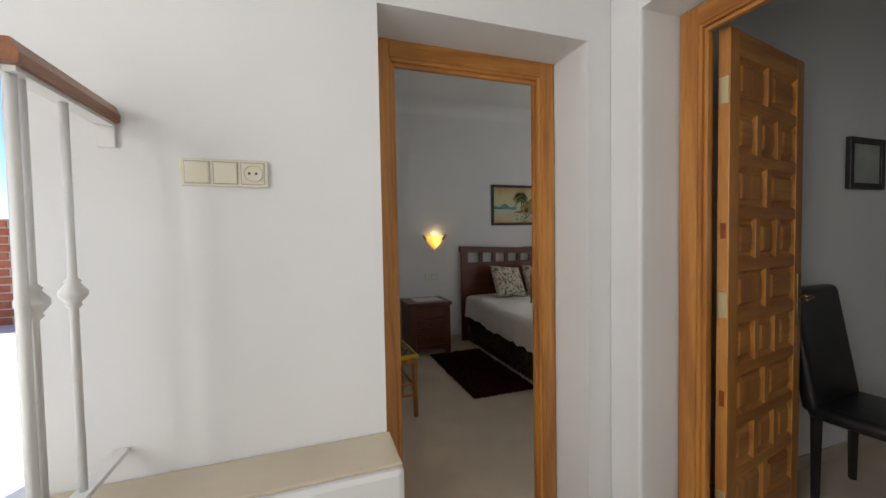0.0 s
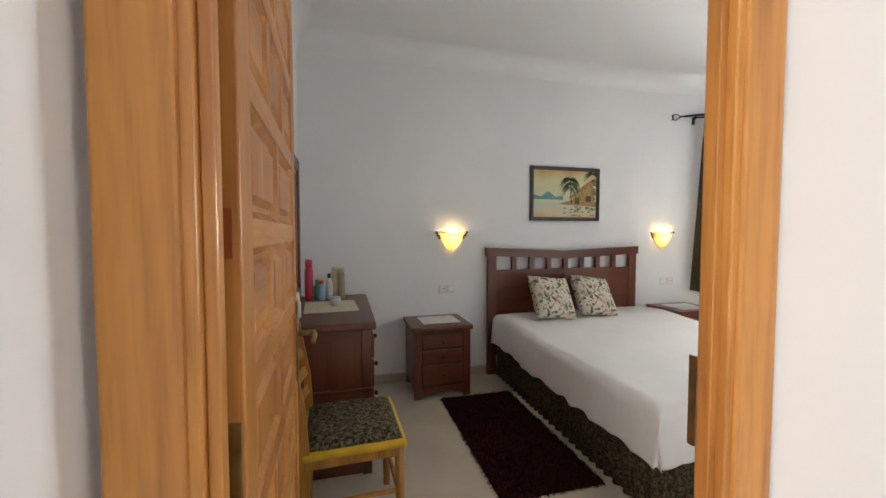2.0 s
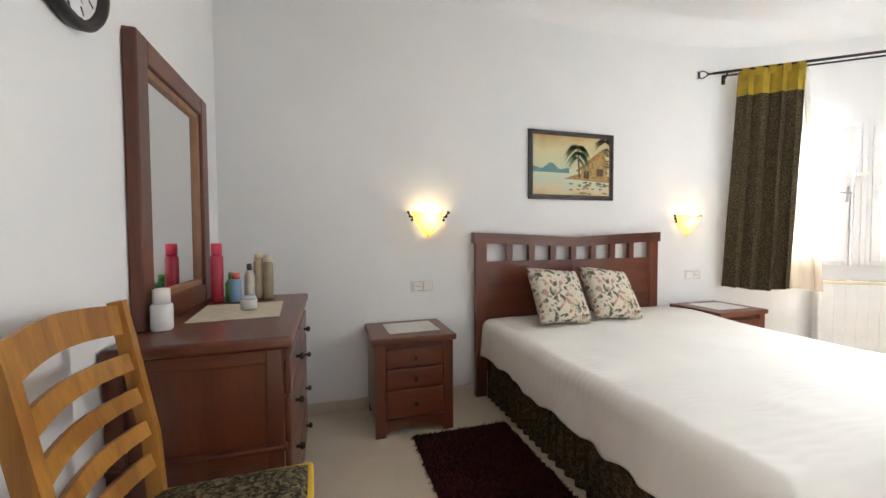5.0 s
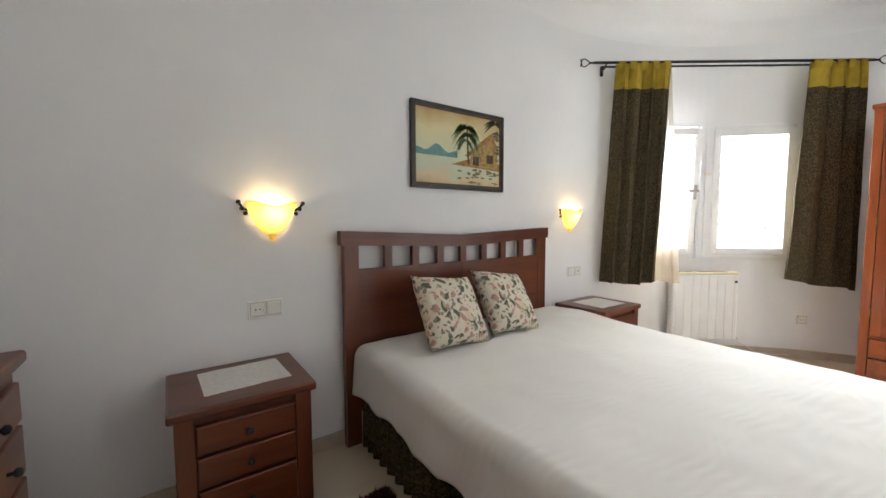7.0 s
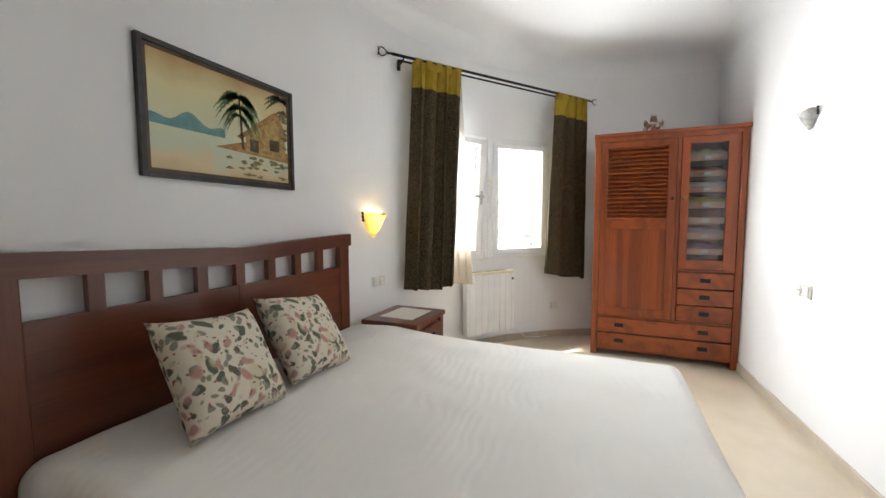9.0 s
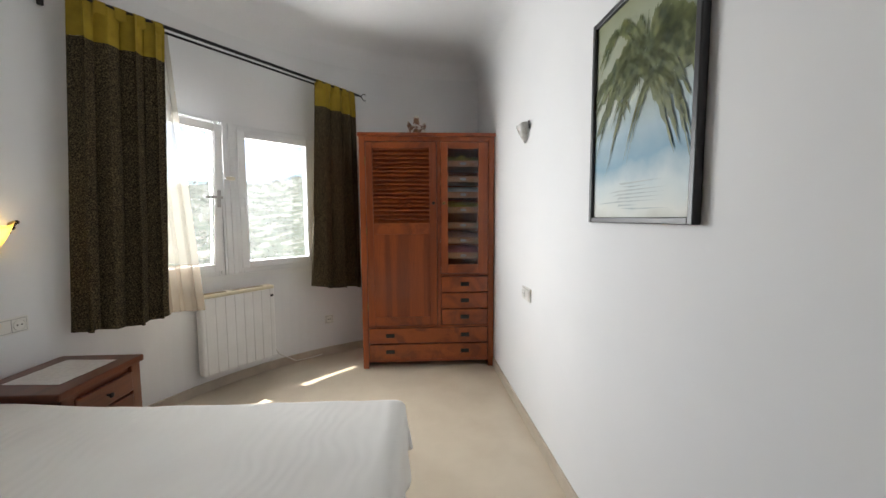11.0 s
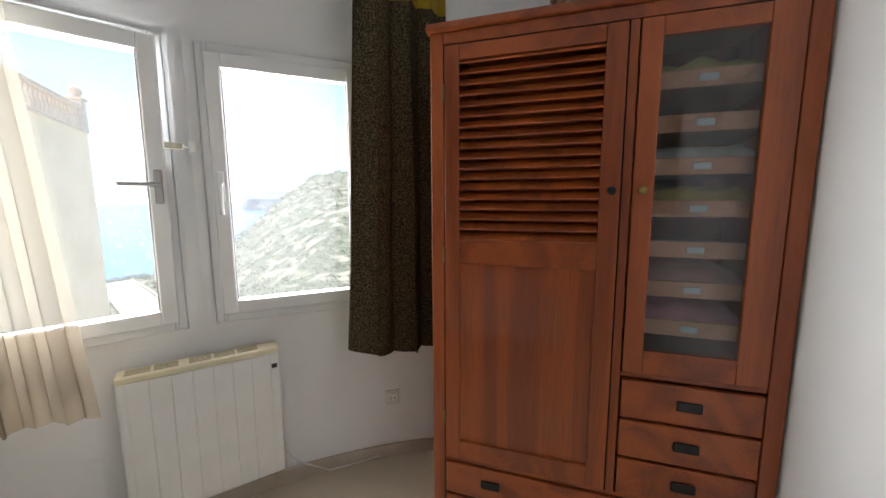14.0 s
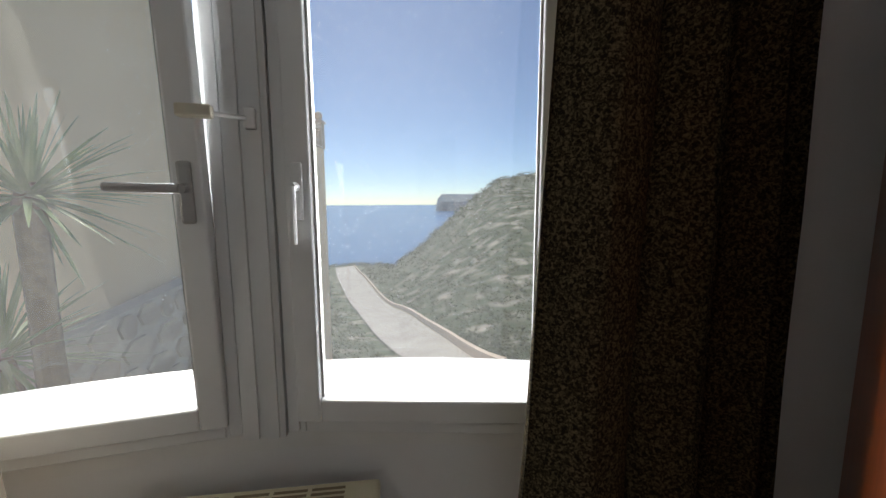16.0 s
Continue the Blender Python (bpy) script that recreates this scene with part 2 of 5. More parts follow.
def rod(p, q, r, r2=None, n=10, bm=None):
    """A round bar from p to q."""
    p, q = Vector(p), Vector(q)
    mine = bmesh.new()
    bmesh.ops.create_cone(mine, cap_ends=True, segments=n, radius1=r, radius2=r if r2 is None else r2, depth=(q - p).length)
    mine.transform(Matrix.Translation((p + q) / 2) @ (q - p).to_track_quat("Z", "Y").to_matrix().to_4x4())
    return join(bm, mine)


def lathe(profile, n=16, bm=None, m=None):
    """A turned body from (radius, height) pairs."""
    mine = bmesh.new()
    rings = [[mine.verts.new((r * math.cos(2 * math.pi * k / n), r * math.sin(2 * math.pi * k / n), z)) for k in range(n)] for r, z in profile]
    for a, b in zip(rings, rings[1:]):
        for k in range(n):
            mine.faces.new((a[k], a[(k + 1) % n], b[(k + 1) % n], b[k]))
    mine.faces.new(rings[0][::-1]), mine.faces.new(rings[-1])
    if m:
        mine.transform(m)
    return join(bm, mine)


def tube(points, r, n=8, bm=None):
    mine = bm if bm is not None else bmesh.new()
    for p, q in zip(points, points[1:]):
        rod(p, q, r, n=n, bm=mine)
    return mine


def prism(poly, d0, d1, bm=None, axis=1):
    """A flat outline, pairs (a, z), given depth from d0 to d1 along the axis."""
    mine = bmesh.new()
    at = (lambda a, z, d: (a, d, z)) if axis == 1 else (lambda a, z, d: (d, a, z)) if axis == 0 else (lambda a, z, d: (a, z, d))
    f = [mine.verts.new(at(a, z, d0)) for a, z in poly]
    b = [mine.verts.new(at(a, z, d1)) for a, z in poly]
    mine.faces.new(f), mine.faces.new(b[::-1])
    for k in range(len(poly)):
        mine.faces.new((f[k], b[k], b[(k + 1) % len(poly)], f[(k + 1) % len(poly)]))
    return join(bm, mine)


def sheet(nu, nv, fn, thick=0.0):
    """A grid whose points are fn(u, v), u and v from 0 to 1; thick gives it a second side."""
    bm = bmesh.new()
    g = [[bm.verts.new(fn(i / nu, j / nv)) for j in range(nv + 1)] for i in range(nu + 1)]
    for i in range(nu):
        for j in range(nv):
            bm.faces.new((g[i][j], g[i + 1][j], g[i + 1][j + 1], g[i][j + 1]))
    if thick:
        bmesh.ops.recalc_face_normals(bm, faces=bm.faces)
        bmesh.ops.solidify(bm, geom=bm.faces[:], thickness=thick)
    return bm


# ---- structure: bedroom with a round end, hall, and the room across the hall ----
XW, YN, YS, H = 0.635, 4.697, 1.98, 2.90          # west wall, north wall, south wall, ceiling
R, R_OUT = 2.56, 2.86        # round end wall
A_END = -3.5


def polar(a, r, z=0.0):
    return Vector((CX + r * math.cos(radians(a)), CY + r * math.sin(radians(a)), z))


def arc_wall(a0, a1, z0, z1, r0, r1, n, bm=None):
    mine = bmesh.new()
    ring = []
    for k in range(n + 1):
        a = a0 + (a1 - a0) * k / n
        ring.append([mine.verts.new(polar(a, r, z)) for r, z in ((r0, z0), (r1, z0), (r1, z1), (r0, z1))])
    for p, q in zip(ring, ring[1:]):
        for i in range(4):
            mine.faces.new((p[i], q[i], q[(i + 1) % 4], p[(i + 1) % 4]))
    mine.faces.new(ring[0]), mine.faces.new(ring[-1][::-1])
    return join(bm, mine)


WA0, WA1, WAM, WZ0, WZ1 = 35.0, 70.0, 52.4, 0.88, 2.06     # window opening
setting("wall_west", box(XW - 0.2, XW, 1.60, YN + 0.2, 0, H + 0.2), PLASTER, "white plastered bedroom wall", "wall")
setting("wall_north", box(XW, CX, YN, YN + 0.2, 0, H + 0.2), PLASTER, "white plastered bedroom wall behind the bed", "wall")
bm = arc_wall(A_END, WA0 + 1.0, 0, H + 0.2, R, R_OUT, 24)
arc_wall(WA1 - 1.0, 90, 0, H + 0.2, R, R_OUT, 14, bm)
arc_wall(WA0, WA1, 0, WZ0, R, R_OUT, 20, bm)
arc_wall(WA0, WA1, WZ1, H + 0.2, R, R_OUT, 20, bm)
setting("wall_round", bm, PLASTER, "white plastered round end wall with a window", "wall")
DX0, DX1, DH = 0.842, 1.514, 2.008                 # clear opening of the bedroom door


def south_y(x):
    """The bedroom's face of the south wall, which is not quite square to the room."""
    return 1.87 + 0.0345 * (x - 1.5)


def south_piece(x0, x1, z0, z1, bm=None):
    return prism([(x0, 1.59), (x1, 1.59), (x1, south_y(x1)), (x0, south_y(x0))], z0, z1, bm, 2)


bm = south_piece(0.40, 0.748, 0, H + 0.2)
south_piece(1.605, 6.75, 0, H + 0.2, bm)
south_piece(0.748, 1.605, 2.089, H + 0.2, bm)
setting("wall_south", bm, PLASTER, "thick white plastered wall with the bedroom doorway", "wall")
setting("floor", box(-1.9, 7.0, -2.6, 5.0, -0.12, 0), FLOOR, "polished cream stone floor", "floor")
roof_edge = [(0.40, 4.90), (0.40, 1.60), (6.75, 1.60)] + [tuple(polar(a, R_OUT - 0.01).xy) for a in range(-6, 91, 4)] + [(CX, 4.90)]
setting("ceiling", prism(roof_edge, H, H + 0.12, None, 2), CEILING, "white plaster ceiling with a rounded cove", "ceiling")

# cove between walls and ceiling, and the stone skirting, both along the room's outline
outline = [(Vector((XW + (CX - XW) * k / 8, YN, 0)), Vector((0, -1, 0))) for k in range(9)]
outline += [(polar(a, R), (Vector((CX, CY, 0)) - polar(a, R)).normalized()) for a in [90 - 93.5 * k / 48 for k in range(1, 49)]]
south_line = [(Vector((6.45 - (6.45 - 1.62) * k / 8, south_y(6.45 - (6.45 - 1.62) * k / 8), 0)), Vector((0, 1, 0))) for k in range(9)]
west_line = [(Vector((XW, 1.85 + (YN - 1.85) * k / 4, 0)), Vector((1, 0, 0))) for k in range(5)]


def along(path, profile):
    bm = bmesh.new()
    rows = [[bm.verts.new(p + n * d + Vector((0, 0, z))) for d, z in profile] for p, n in path]
    for a, b in zip(rows, rows[1:]):
        for i in range(len(profile) - 1):
            bm.faces.new((a[i], a[i + 1], b[i + 1], b[i]))
    return bm


CR = 0.16
cove = [(CR * (1 - math.cos(radians(f))) - 0.001, H - CR + CR * math.sin(radians(f)) + 0.001) for f in range(0, 91, 10)]
for path in (outline, south_line, west_line):
    setting("ceiling_cove", along(path, cove), CEILING, "rounded white plaster cove", "trim", True)
skirt_profile = [(0.0, 0.072), (0.010, 0.072), (0.013, 0.068), (0.013, 0.0)]
for path in (outline, south_line, west_line):
    setting("baseboard", along(path, skirt_profile), SKIRTING, "low beige stone skirting", "baseboard")

# hall
setting("wall_hall_north", box(-0.215, 0.40, 1.59, 1.80, 0, 2.8), PLASTER, "white plastered hall wall with switches", "wall")
bm = box(1.715, 2.02, 1.43, 1.589, 0, 2.8, 0.012)
box(1.715, 2.02, -2.4, 0.55, 0, 2.8, bm=bm)
box(1.715, 2.02, 0.55, 1.43, 2.15, 2.8, bm=bm)
setting("wall_hall_east", bm, PLASTER, "thick white hall wall with a doorway", "wall")
setting("wall_hall_south", box(-1.9, 2.02, -2.6, -2.4, 0, 2.8), PLASTER, "plain white hall wall", "wall")
bm = box(-1.9, -1.7, -2.4, 1.80, 0, 2.8)
setting("wall_hall_west", bm, PLASTER, "plain white hall wall", "wall")
bm = box(-1.7, -0.215, 1.59, 1.80, 0, 0.62)
box(-1.7, -0.215, 1.59, 1.80, 2.35, 2.8, bm=bm)
box(-1.7, -1.25, 1.59, 1.80, 0.62, 2.35, bm=bm)
setting("wall_hall_window", bm, PLASTER, "white wall round the bright stair opening", "wall")
setting("ceiling_hall", box(-1.9, 2.02, -2.6, 1.80, 2.7, 2.82), CEILING, "plain white hall ceiling", "ceiling")
# raised landing of the stair beside the doorway
bm = box(-1.7, 0.765, 1.385, 1.588, 0, 0.62, 0.02)
box(-1.7, 0.02, 0.45, 1.40, 0, 0.615, 0.01, bm=bm)
setting("stair_landing", bm, PLASTER, "white plastered side of a raised stair landing", "landing")
setting("landing_top", box(-1.69, 0.758, 1.392, 1.587, 0.622, 0.634, 0.004), FLOOR, "cream stone landing slab", "landing")
# the room across the hall
setting("wall_room_east", box(5.2, 5.4, -2.4, 1.59, 0, 2.8), PLASTER, "plain white wall", "wall")
setting("wall_room_south", box(2.02, 5.4, -2.6, -2.4, 0, 2.8), PLASTER, "plain white wall", "wall")
setting("ceiling_room", box(2.02, 5.4, -2.6, 1.59, 2.7, 2.82), CEILING, "plain white ceiling", "ceiling")
setting("baseboard", box(2.03, 5.2, 1.577, 1.589, 0, 0.07), SKIRTING, "low beige stone skirting", "baseboard")


# ---- doors ----
def door_frame(name, m, w, h, casing, depth, label):
    """A timber door lining with casings; the clear opening runs from x 0 to w, the casing faces -y."""
    ob = tagged(new(name), label, "door frame", "", "structure")
    ob.matrix_world = m
    for x0, x1 in ((-casing, -0.012), (w + 0.012, w + casing)):
        part("casing", box(x0, x1, 0, 0.018, 0, h + casing, 0.004), PINE_Z, ob)
    part("casing", box(-0.012, w + 0.012, 0, 0.0175, h + 0.012, h + casing - 0.001, 0.004), PINE_X, ob)
    for x0, x1 in ((-0.032, 0), (w, w + 0.032)):
        part("jamb", box(x0, x1, 0.006, depth, 0, h + 0.03, 0.003), PINE_Z, ob)
    part("head", box(0, w, 0.006, depth, h, h + 0.03, 0.003), PINE_X, ob)
    for x0, x1 in ((0.0, 0.014), (w - 0.014, w)):
        part("stop", box(x0, x1, 0.02, 0.042, 0, h - 0.014, 0.002), PINE_Z, ob)
    part("stop", box(0, w, 0.02, 0.042, h - 0.014, h, 0.002), PINE_X, ob)
    part("strike_plate", box(w - 0.017, w - 0.0135, 0.043, 0.054, 0.98, 1.12), BRASS, ob, "small brass strike plate")
    return ob


def door_leaf(name, m, w, h, label, hinge_bright=False):
    """A leaf of small raised panels, hinged at x 0; its thickness runs from y 0 to 0.04, panelled on both sides."""
    ob = tagged(new(name), label, "door", "", "structure")
    ob.matrix_world = m
    rows, pitch, stile = 9, 0.204, 0.072
    foot = h - 0.045 - rows * pitch
    part("stile", box(0, stile, 0, 0.04, 0, h, 0.003), PINE_Z, ob)
    part("stile", box(w - stile, w, 0, 0.04, 0, h, 0.003), PINE_Z, ob)
    for k in range(rows + 1):
        z = foot + k * pitch
        lo, hi = (0, z - 0.002) if k == 0 else (z - 0.046, z) if k < rows else (z - 0.046, h)
        part("rail", box(stile, w - stile, 0.001, 0.039, lo, hi, 0.003), PINE_X, ob)
    for k in range(rows):
        z0, z1 = foot + k * pitch, foot + (k + 1) * pitch - 0.046
        n = 2 + k % 2
        step = (w - 2 * stile + 0.036) / n
        for i in range(n):
            x0, x1 = stile + i * step, stile + (i + 1) * step - 0.036
            if i < n - 1:
                part("muntin", box(x1, x1 + 0.036, 0.002, 0.038, z0, z1, 0.002), PINE_Z, ob)
            for y, s in ((0.0, 1), (0.04, -1)):
                bm = box(x0, x1, y + s * 0.018, y + s * 0.0199, z0, z1)
                g = 0.012
                fr = [(x0, z0, 0.004), (x1, z0, 0.004), (x1, z1, 0.004), (x0, z1, 0.004)]
                rings = []
                for inset, d in ((0.0, 0.004), (g, 0.016), (g + 0.010, 0.016), (g + 0.022, 0.005), (g + 0.026, 0.005)):
                    rings.append([bm.verts.new((a, y + s * d, b)) for a, b in ((x0 + inset, z0 + inset), (x1 - inset, z0 + inset), (x1 - inset, z1 - inset), (x0 + inset, z1 - inset))])
                for a, b in zip(rings, rings[1:]):
                    for q in range(4):
                        bm.faces.new((a[q], a[(q + 1) % 4], b[(q + 1) % 4], b[q]))
                bm.faces.new(rings[-1])
                part("panel", bm, PINE_X if (k + i) % 2 else PINE_Z, ob)
    for y, s in ((0.0, -1), (0.04, 1)):
        plate = part("handle_plate", box(w - 0.052, w - 0.016, min(y, y + s * 0.006), max(y, y + s * 0.006), 0.86, 1.10, 0.003), BRASS, ob, "aged brass handle plate")
        bm = rod((w - 0.034, y, 1.0), (w - 0.034, y + s * 0.05, 1.0), 0.009)
        tube([(w - 0.034, y + s * 0.05, 1.0), (w - 0.075, y + s * 0.055, 1.003), (w - 0.105, y + s * 0.05, 0.990)], 0.008, 8, bm)
        part("lever", bm, BRASS, plate, "brass lever handle", True)
    for z in (0.25, 1.02, 1.82):
        part("hinge", box(-0.004, 0.0, 0.004, 0.036, z - 0.05, z + 0.05, 0.001), STEEL_BRASS if hinge_bright else BRASS, ob, "brass hinge")
    for z in (0.66, 1.30):
        part("tenon_end", box(-0.0015, 0.004, 0.010, 0.028, z - 0.03, z + 0.03), TEAK_Z, ob, "darker end of a tenon")
    return ob


door_frame("door_frame_1", pose(DX0, 1.81, 0), DX1 - DX0, DH, 0.083, 0.056, "honey pine door frame of the bedroom")
door_leaf("door_1", pose(0.862, 1.900, 0.008, 0, 0, 91.7), 0.73, 1.98, "open honey pine door with many small raised panels")
door_frame("door_frame_2", pose(1.90, 1.335, 0, 0, 0, -90), 0.70, 2.06, 0.085, 0.07, "honey pine door frame of the room across the hall")
door_leaf("door_2", pose(1.985, 1.285, 0.008, 0, 0, 10.0), 0.655, 2.048, "open honey pine door with raised panels and brass hinges", True)


# ---- window of two angled lights ----
def window_light(m, w, z0, z1, sash_tilt, handle_x, handle_turn, label, side):
    """One light of the window: a fixed frame and a glazed sash. Local x along the light, y outwards."""
    h = z1 - z0
    ob = tagged(new("window_light"), label, "window", "", "structure")
    ob.matrix_world = m
    f = 0.052
    for x0, x1 in ((0, f), (w - f, w)):
        part("frame", box(x0, x1, 0, 0.07, 0, h, 0.004), WHITE_ALU, ob)
        part("frame_lip", box(x0 + 0.012, x1 - 0.012, -0.012, 0.0, 0.01, h - 0.01, 0.003), WHITE_ALU, ob)
    part("frame", box(f, w - f, 0.001, 0.069, 0, f, 0.004), WHITE_ALU, ob)
    part("frame", box(f, w - f, 0.001, 0.069, h - f, h, 0.004), WHITE_ALU, ob)
    sash = part("sash", box(0, 0.001, 0, 0.001, 0, 0.001), WHITE_ALU, ob)
    bm = bmesh.new()
    a, s = f - 0.012, 0.058
    for x0, x1, q0, q1 in ((a, a + s, a, h - a), (w - a - s, w - a, a, h - a), (a + s, w - a - s, a, a + s), (a + s, w - a - s, h - a - s, h - a)):
        box(x0, x1, -0.022, 0.03, q0, q1, 0.005, bm)
    me = bpy.data.meshes.new("sash")
    bm.to_mesh(me)
    bm.free()
    me.materials.append(WHITE_ALU)
    sash.data = me
    sash.matrix_local = Matrix.Translation((0, 0, a)) @ pose(0, 0, 0, sash_tilt) @ Matrix.Translation((0, 0, -a))
    p = part("pane", box(a + s, w - a - s, 0.002, 0.006, a + s, h - a - s), PANE, sash)
    p.visible_shadow = False
    for x0, x1, q0, q1 in ((a + s, a + s + 0.006, a + s, h - a - s), (w - a - s - 0.006, w - a - s, a + s, h - a - s)):
        part("gasket", box(x0, x1, -0.006, -0.001, q0, q1), GREY_METAL, sash, "grey glazing gasket")
    z = h * 0.505
    bm = box(handle_x - 0.014, handle_x + 0.014, -0.034, -0.022, z - 0.065, z + 0.065, 0.006)
    rod((handle_x, -0.03, z + 0.01), (handle_x, -0.062, z + 0.01), 0.010, bm=bm)
    d = Vector((handle_turn[0], 0, handle_turn[1]))
    e = Vector((handle_x, -0.062, z + 0.01))
    rod(e, e + d * 0.125, 0.0105, 0.009, 10, bm)
    part("handle", bm, GREY_METAL if side == "open" else WHITE_ALU, sash, "satin metal window handle")
    return ob


P = [polar(WA1 - 0.8, 2.545, WZ0), polar(WAM + 1.4, 2.545, WZ0), polar(WAM - 0.55, 2.545, WZ0), polar(WA0 + 0.8, 2.545, WZ0)]
for i, (tilt, hx, turn, lab, side) in enumerate(((4.2, 1, (-1, 0.02), "white window light tilted inwards behind a voile curtain", "open"), (0, 0, (0.0, -1), "closed white window light with a clear pane", "shut"))):
    p, q = P[2 * i], P[2 * i + 1]
    d = q - p
    wl = d.length
    window_light(pose(p.x, p.y, p.z, 0, 0, math.degrees(math.atan2(d.y, d.x))), wl, WZ0, WZ1, tilt, wl - 0.070 if hx else 0.070, turn, lab, side)
bm = arc_wall(WAM - 0.7, WAM + 1.55, WZ0, WZ1, 2.525, 2.62, 2)
for a in (-0.40, 0.65):
    arc_wall(WAM + a, WAM + a + 0.55, WZ0 + 0.004, WZ1 - 0.004, 2.514, 2.53, 1, bm)
ob = tagged(link("window_mullion", bm, WHITE_ALU), "white corner post between the two window lights", "window", "", "structure")
setting("window_sill_outer", arc_wall(WA0 - 2, WA1 + 2, WZ0 - 0.05, WZ0 - 0.005, 2.555, 3.0, 20), WHITE_PAINT, "broad white curved outer sill", "window sill")
restrictor = thing("window_restrictor", pose(0, 0, 0), "small white metal stay holding the tilted window light", "window stay")
bm = box(-0.03, 0.03, -0.012, 0.012, -0.012, 0.012, 0.004)
bm.transform(pose(5.315, 4.075, 1.622, 0, 0, -30))
part("catch", bm, IVORY, restrictor)
part("arm", rod((5.33, 4.075, 1.622), (5.425, 4.125, 1.632), 0.005), WHITE_PAINT, restrictor)
bm = box(-0.012, 0.012, -0.012, 0.012, -0.022, 0.022, 0.003)
bm.transform(pose(5.43, 4.125, 1.632, 0, 0, -30))
part("bracket", bm, WHITE_PAINT, restrictor)
setting("eave", arc_wall(20, 85, 2.33, 2.60, R_OUT, 3.05, 24), CREAM_RENDER, "cream curved band above the window outside", "eave")


# ---- bedroom: bed ----
BX0, BX1, BY0 = 2.30, 3.98, 2.72
bed = thing("bed", pose(0, 0, 0), "double bed with dark mahogany headboard and dark fabric valance", "bed")
HX0, HX1, HY = 2.255, 3.865, 4.645
hm = (HX0 + HX1) / 2


def top_z(x):
    return 1.172 - 0.036 * max(0.0, 1 - abs(x - hm) / (hm - HX0)) ** 1.1


cap = [(HX0 - 0.015 + (HX1 - HX0 + 0.03) * k / 16, top_z(HX0 + (HX1 - HX0) * k / 16)) for k in range(17)]
head = part("headboard", prism(cap + [(x, z - 0.075) for x, z in cap[::-1]], HY - 0.028, HY + 0.028), MAHOG_X, bed, "dark mahogany headboard with a row of square openings")
for x0, x1 in ((HX0, HX0 + 0.085), (HX1 - 0.085, HX1)):
    part("post", box(x0, x1, HY - 0.02, HY + 0.022, 0, 1.10, 0.004), MAHOG_Z, head)
part("lower_board", box(HX0 + 0.085, hm - 0.012, HY - 0.014, HY + 0.016, 0.18, 0.965, 0.004), MAHOG_X, head)
part("lower_board", box(hm + 0.012, HX1 - 0.085, HY - 0.014, HY + 0.016, 0.18, 0.965, 0.004), MAHOG_X, head)
part("centre_stile", box(hm - 0.014, hm + 0.014, HY - 0.017, HY + 0.018, 0.18, 0.97, 0.003), MAHOG_Z, head)
ins, n = 0.085, 8
pw = (HX1 - HX0 - 2 * ins) / n
for k in range(1, n):
    x = HX0 + ins + pw * k
    part("muntin", box(x - 0.024, x + 0.024, HY - 0.014, HY + 0.016, 0.955, 1.10, 0.003), MAHOG_Z, head)
part("mattress", box(BX0 + 0.05, BX1 - 0.06, BY0 + 0.05, 4.60, 0.16, 0.50, 0.05, seg=3), QUILT, bed)
for x in (BX0 + 0.12, BX1 - 0.12):
    for y in (BY0 + 0.15, 4.45):
        part("leg", box(x - 0.03, x + 0.03, y - 0.03, y + 0.03, 0, 0.17), MAHOG_Z, bed)


def valance(p, q, waves):
    p, q = Vector(p), Vector(q)
    d = (q - p).normalized()
    nrm = Vector((d.y, -d.x, 0))

    def fn(u, v):
        amp = 0.004 + 0.009 * (1 - v)
        f = math.sin(u * waves * 2 * math.pi + 1.3 * math.sin(u * 17)) * amp
        return p + (q - p) * u + nrm * f + Vector((0, 0, 0.006 + 0.34 * v))
    return sheet(int(waves * 8), 4, fn, 0.003)


part("valance", valance((BX0 + 0.04, 4.60, 0), (BX0 + 0.04, BY0 + 0.03, 0), 26), SKIRT, bed, "pleated dark flecked valance", True)
part("valance", valance((BX0 + 0.04, BY0 + 0.03, 0), (BX1 - 0.05, BY0 + 0.03, 0), 24), SKIRT, bed, "pleated dark flecked valance", True)
part("valance", valance((BX1 - 0.05, BY0 + 0.03, 0), (BX1 - 0.05, 4.60, 0), 26), SKIRT, bed, "pleated dark flecked valance", True)

# quilt material: wavy stitched relief
qn = QUILT.node_tree
qc = next(n for n in qn.nodes if n.type == "TEX_COORD")
qw = qn.nodes.new("ShaderNodeTexWave")
qw.bands_direction = "Y"
qw.inputs["Scale"].default_value, qw.inputs["Distortion"].default_value = 7.0, 14.0
qw.inputs["Detail"].default_value, qw.inputs["Detail Scale"].default_value = 1.5, 0.5
qb = qn.nodes.new("ShaderNodeBump")
qb.inputs["Strength"].default_value, qb.inputs["Distance"].default_value = 0.11, 0.008
qn.links.new(qc.outputs["Object"], qw.inputs["Vector"]), qn.links.new(qw.outputs["Fac"], qb.inputs["Height"])
qn.links.new(qb.outputs[0], qn.nodes["Principled BSDF"].inputs["Normal"])


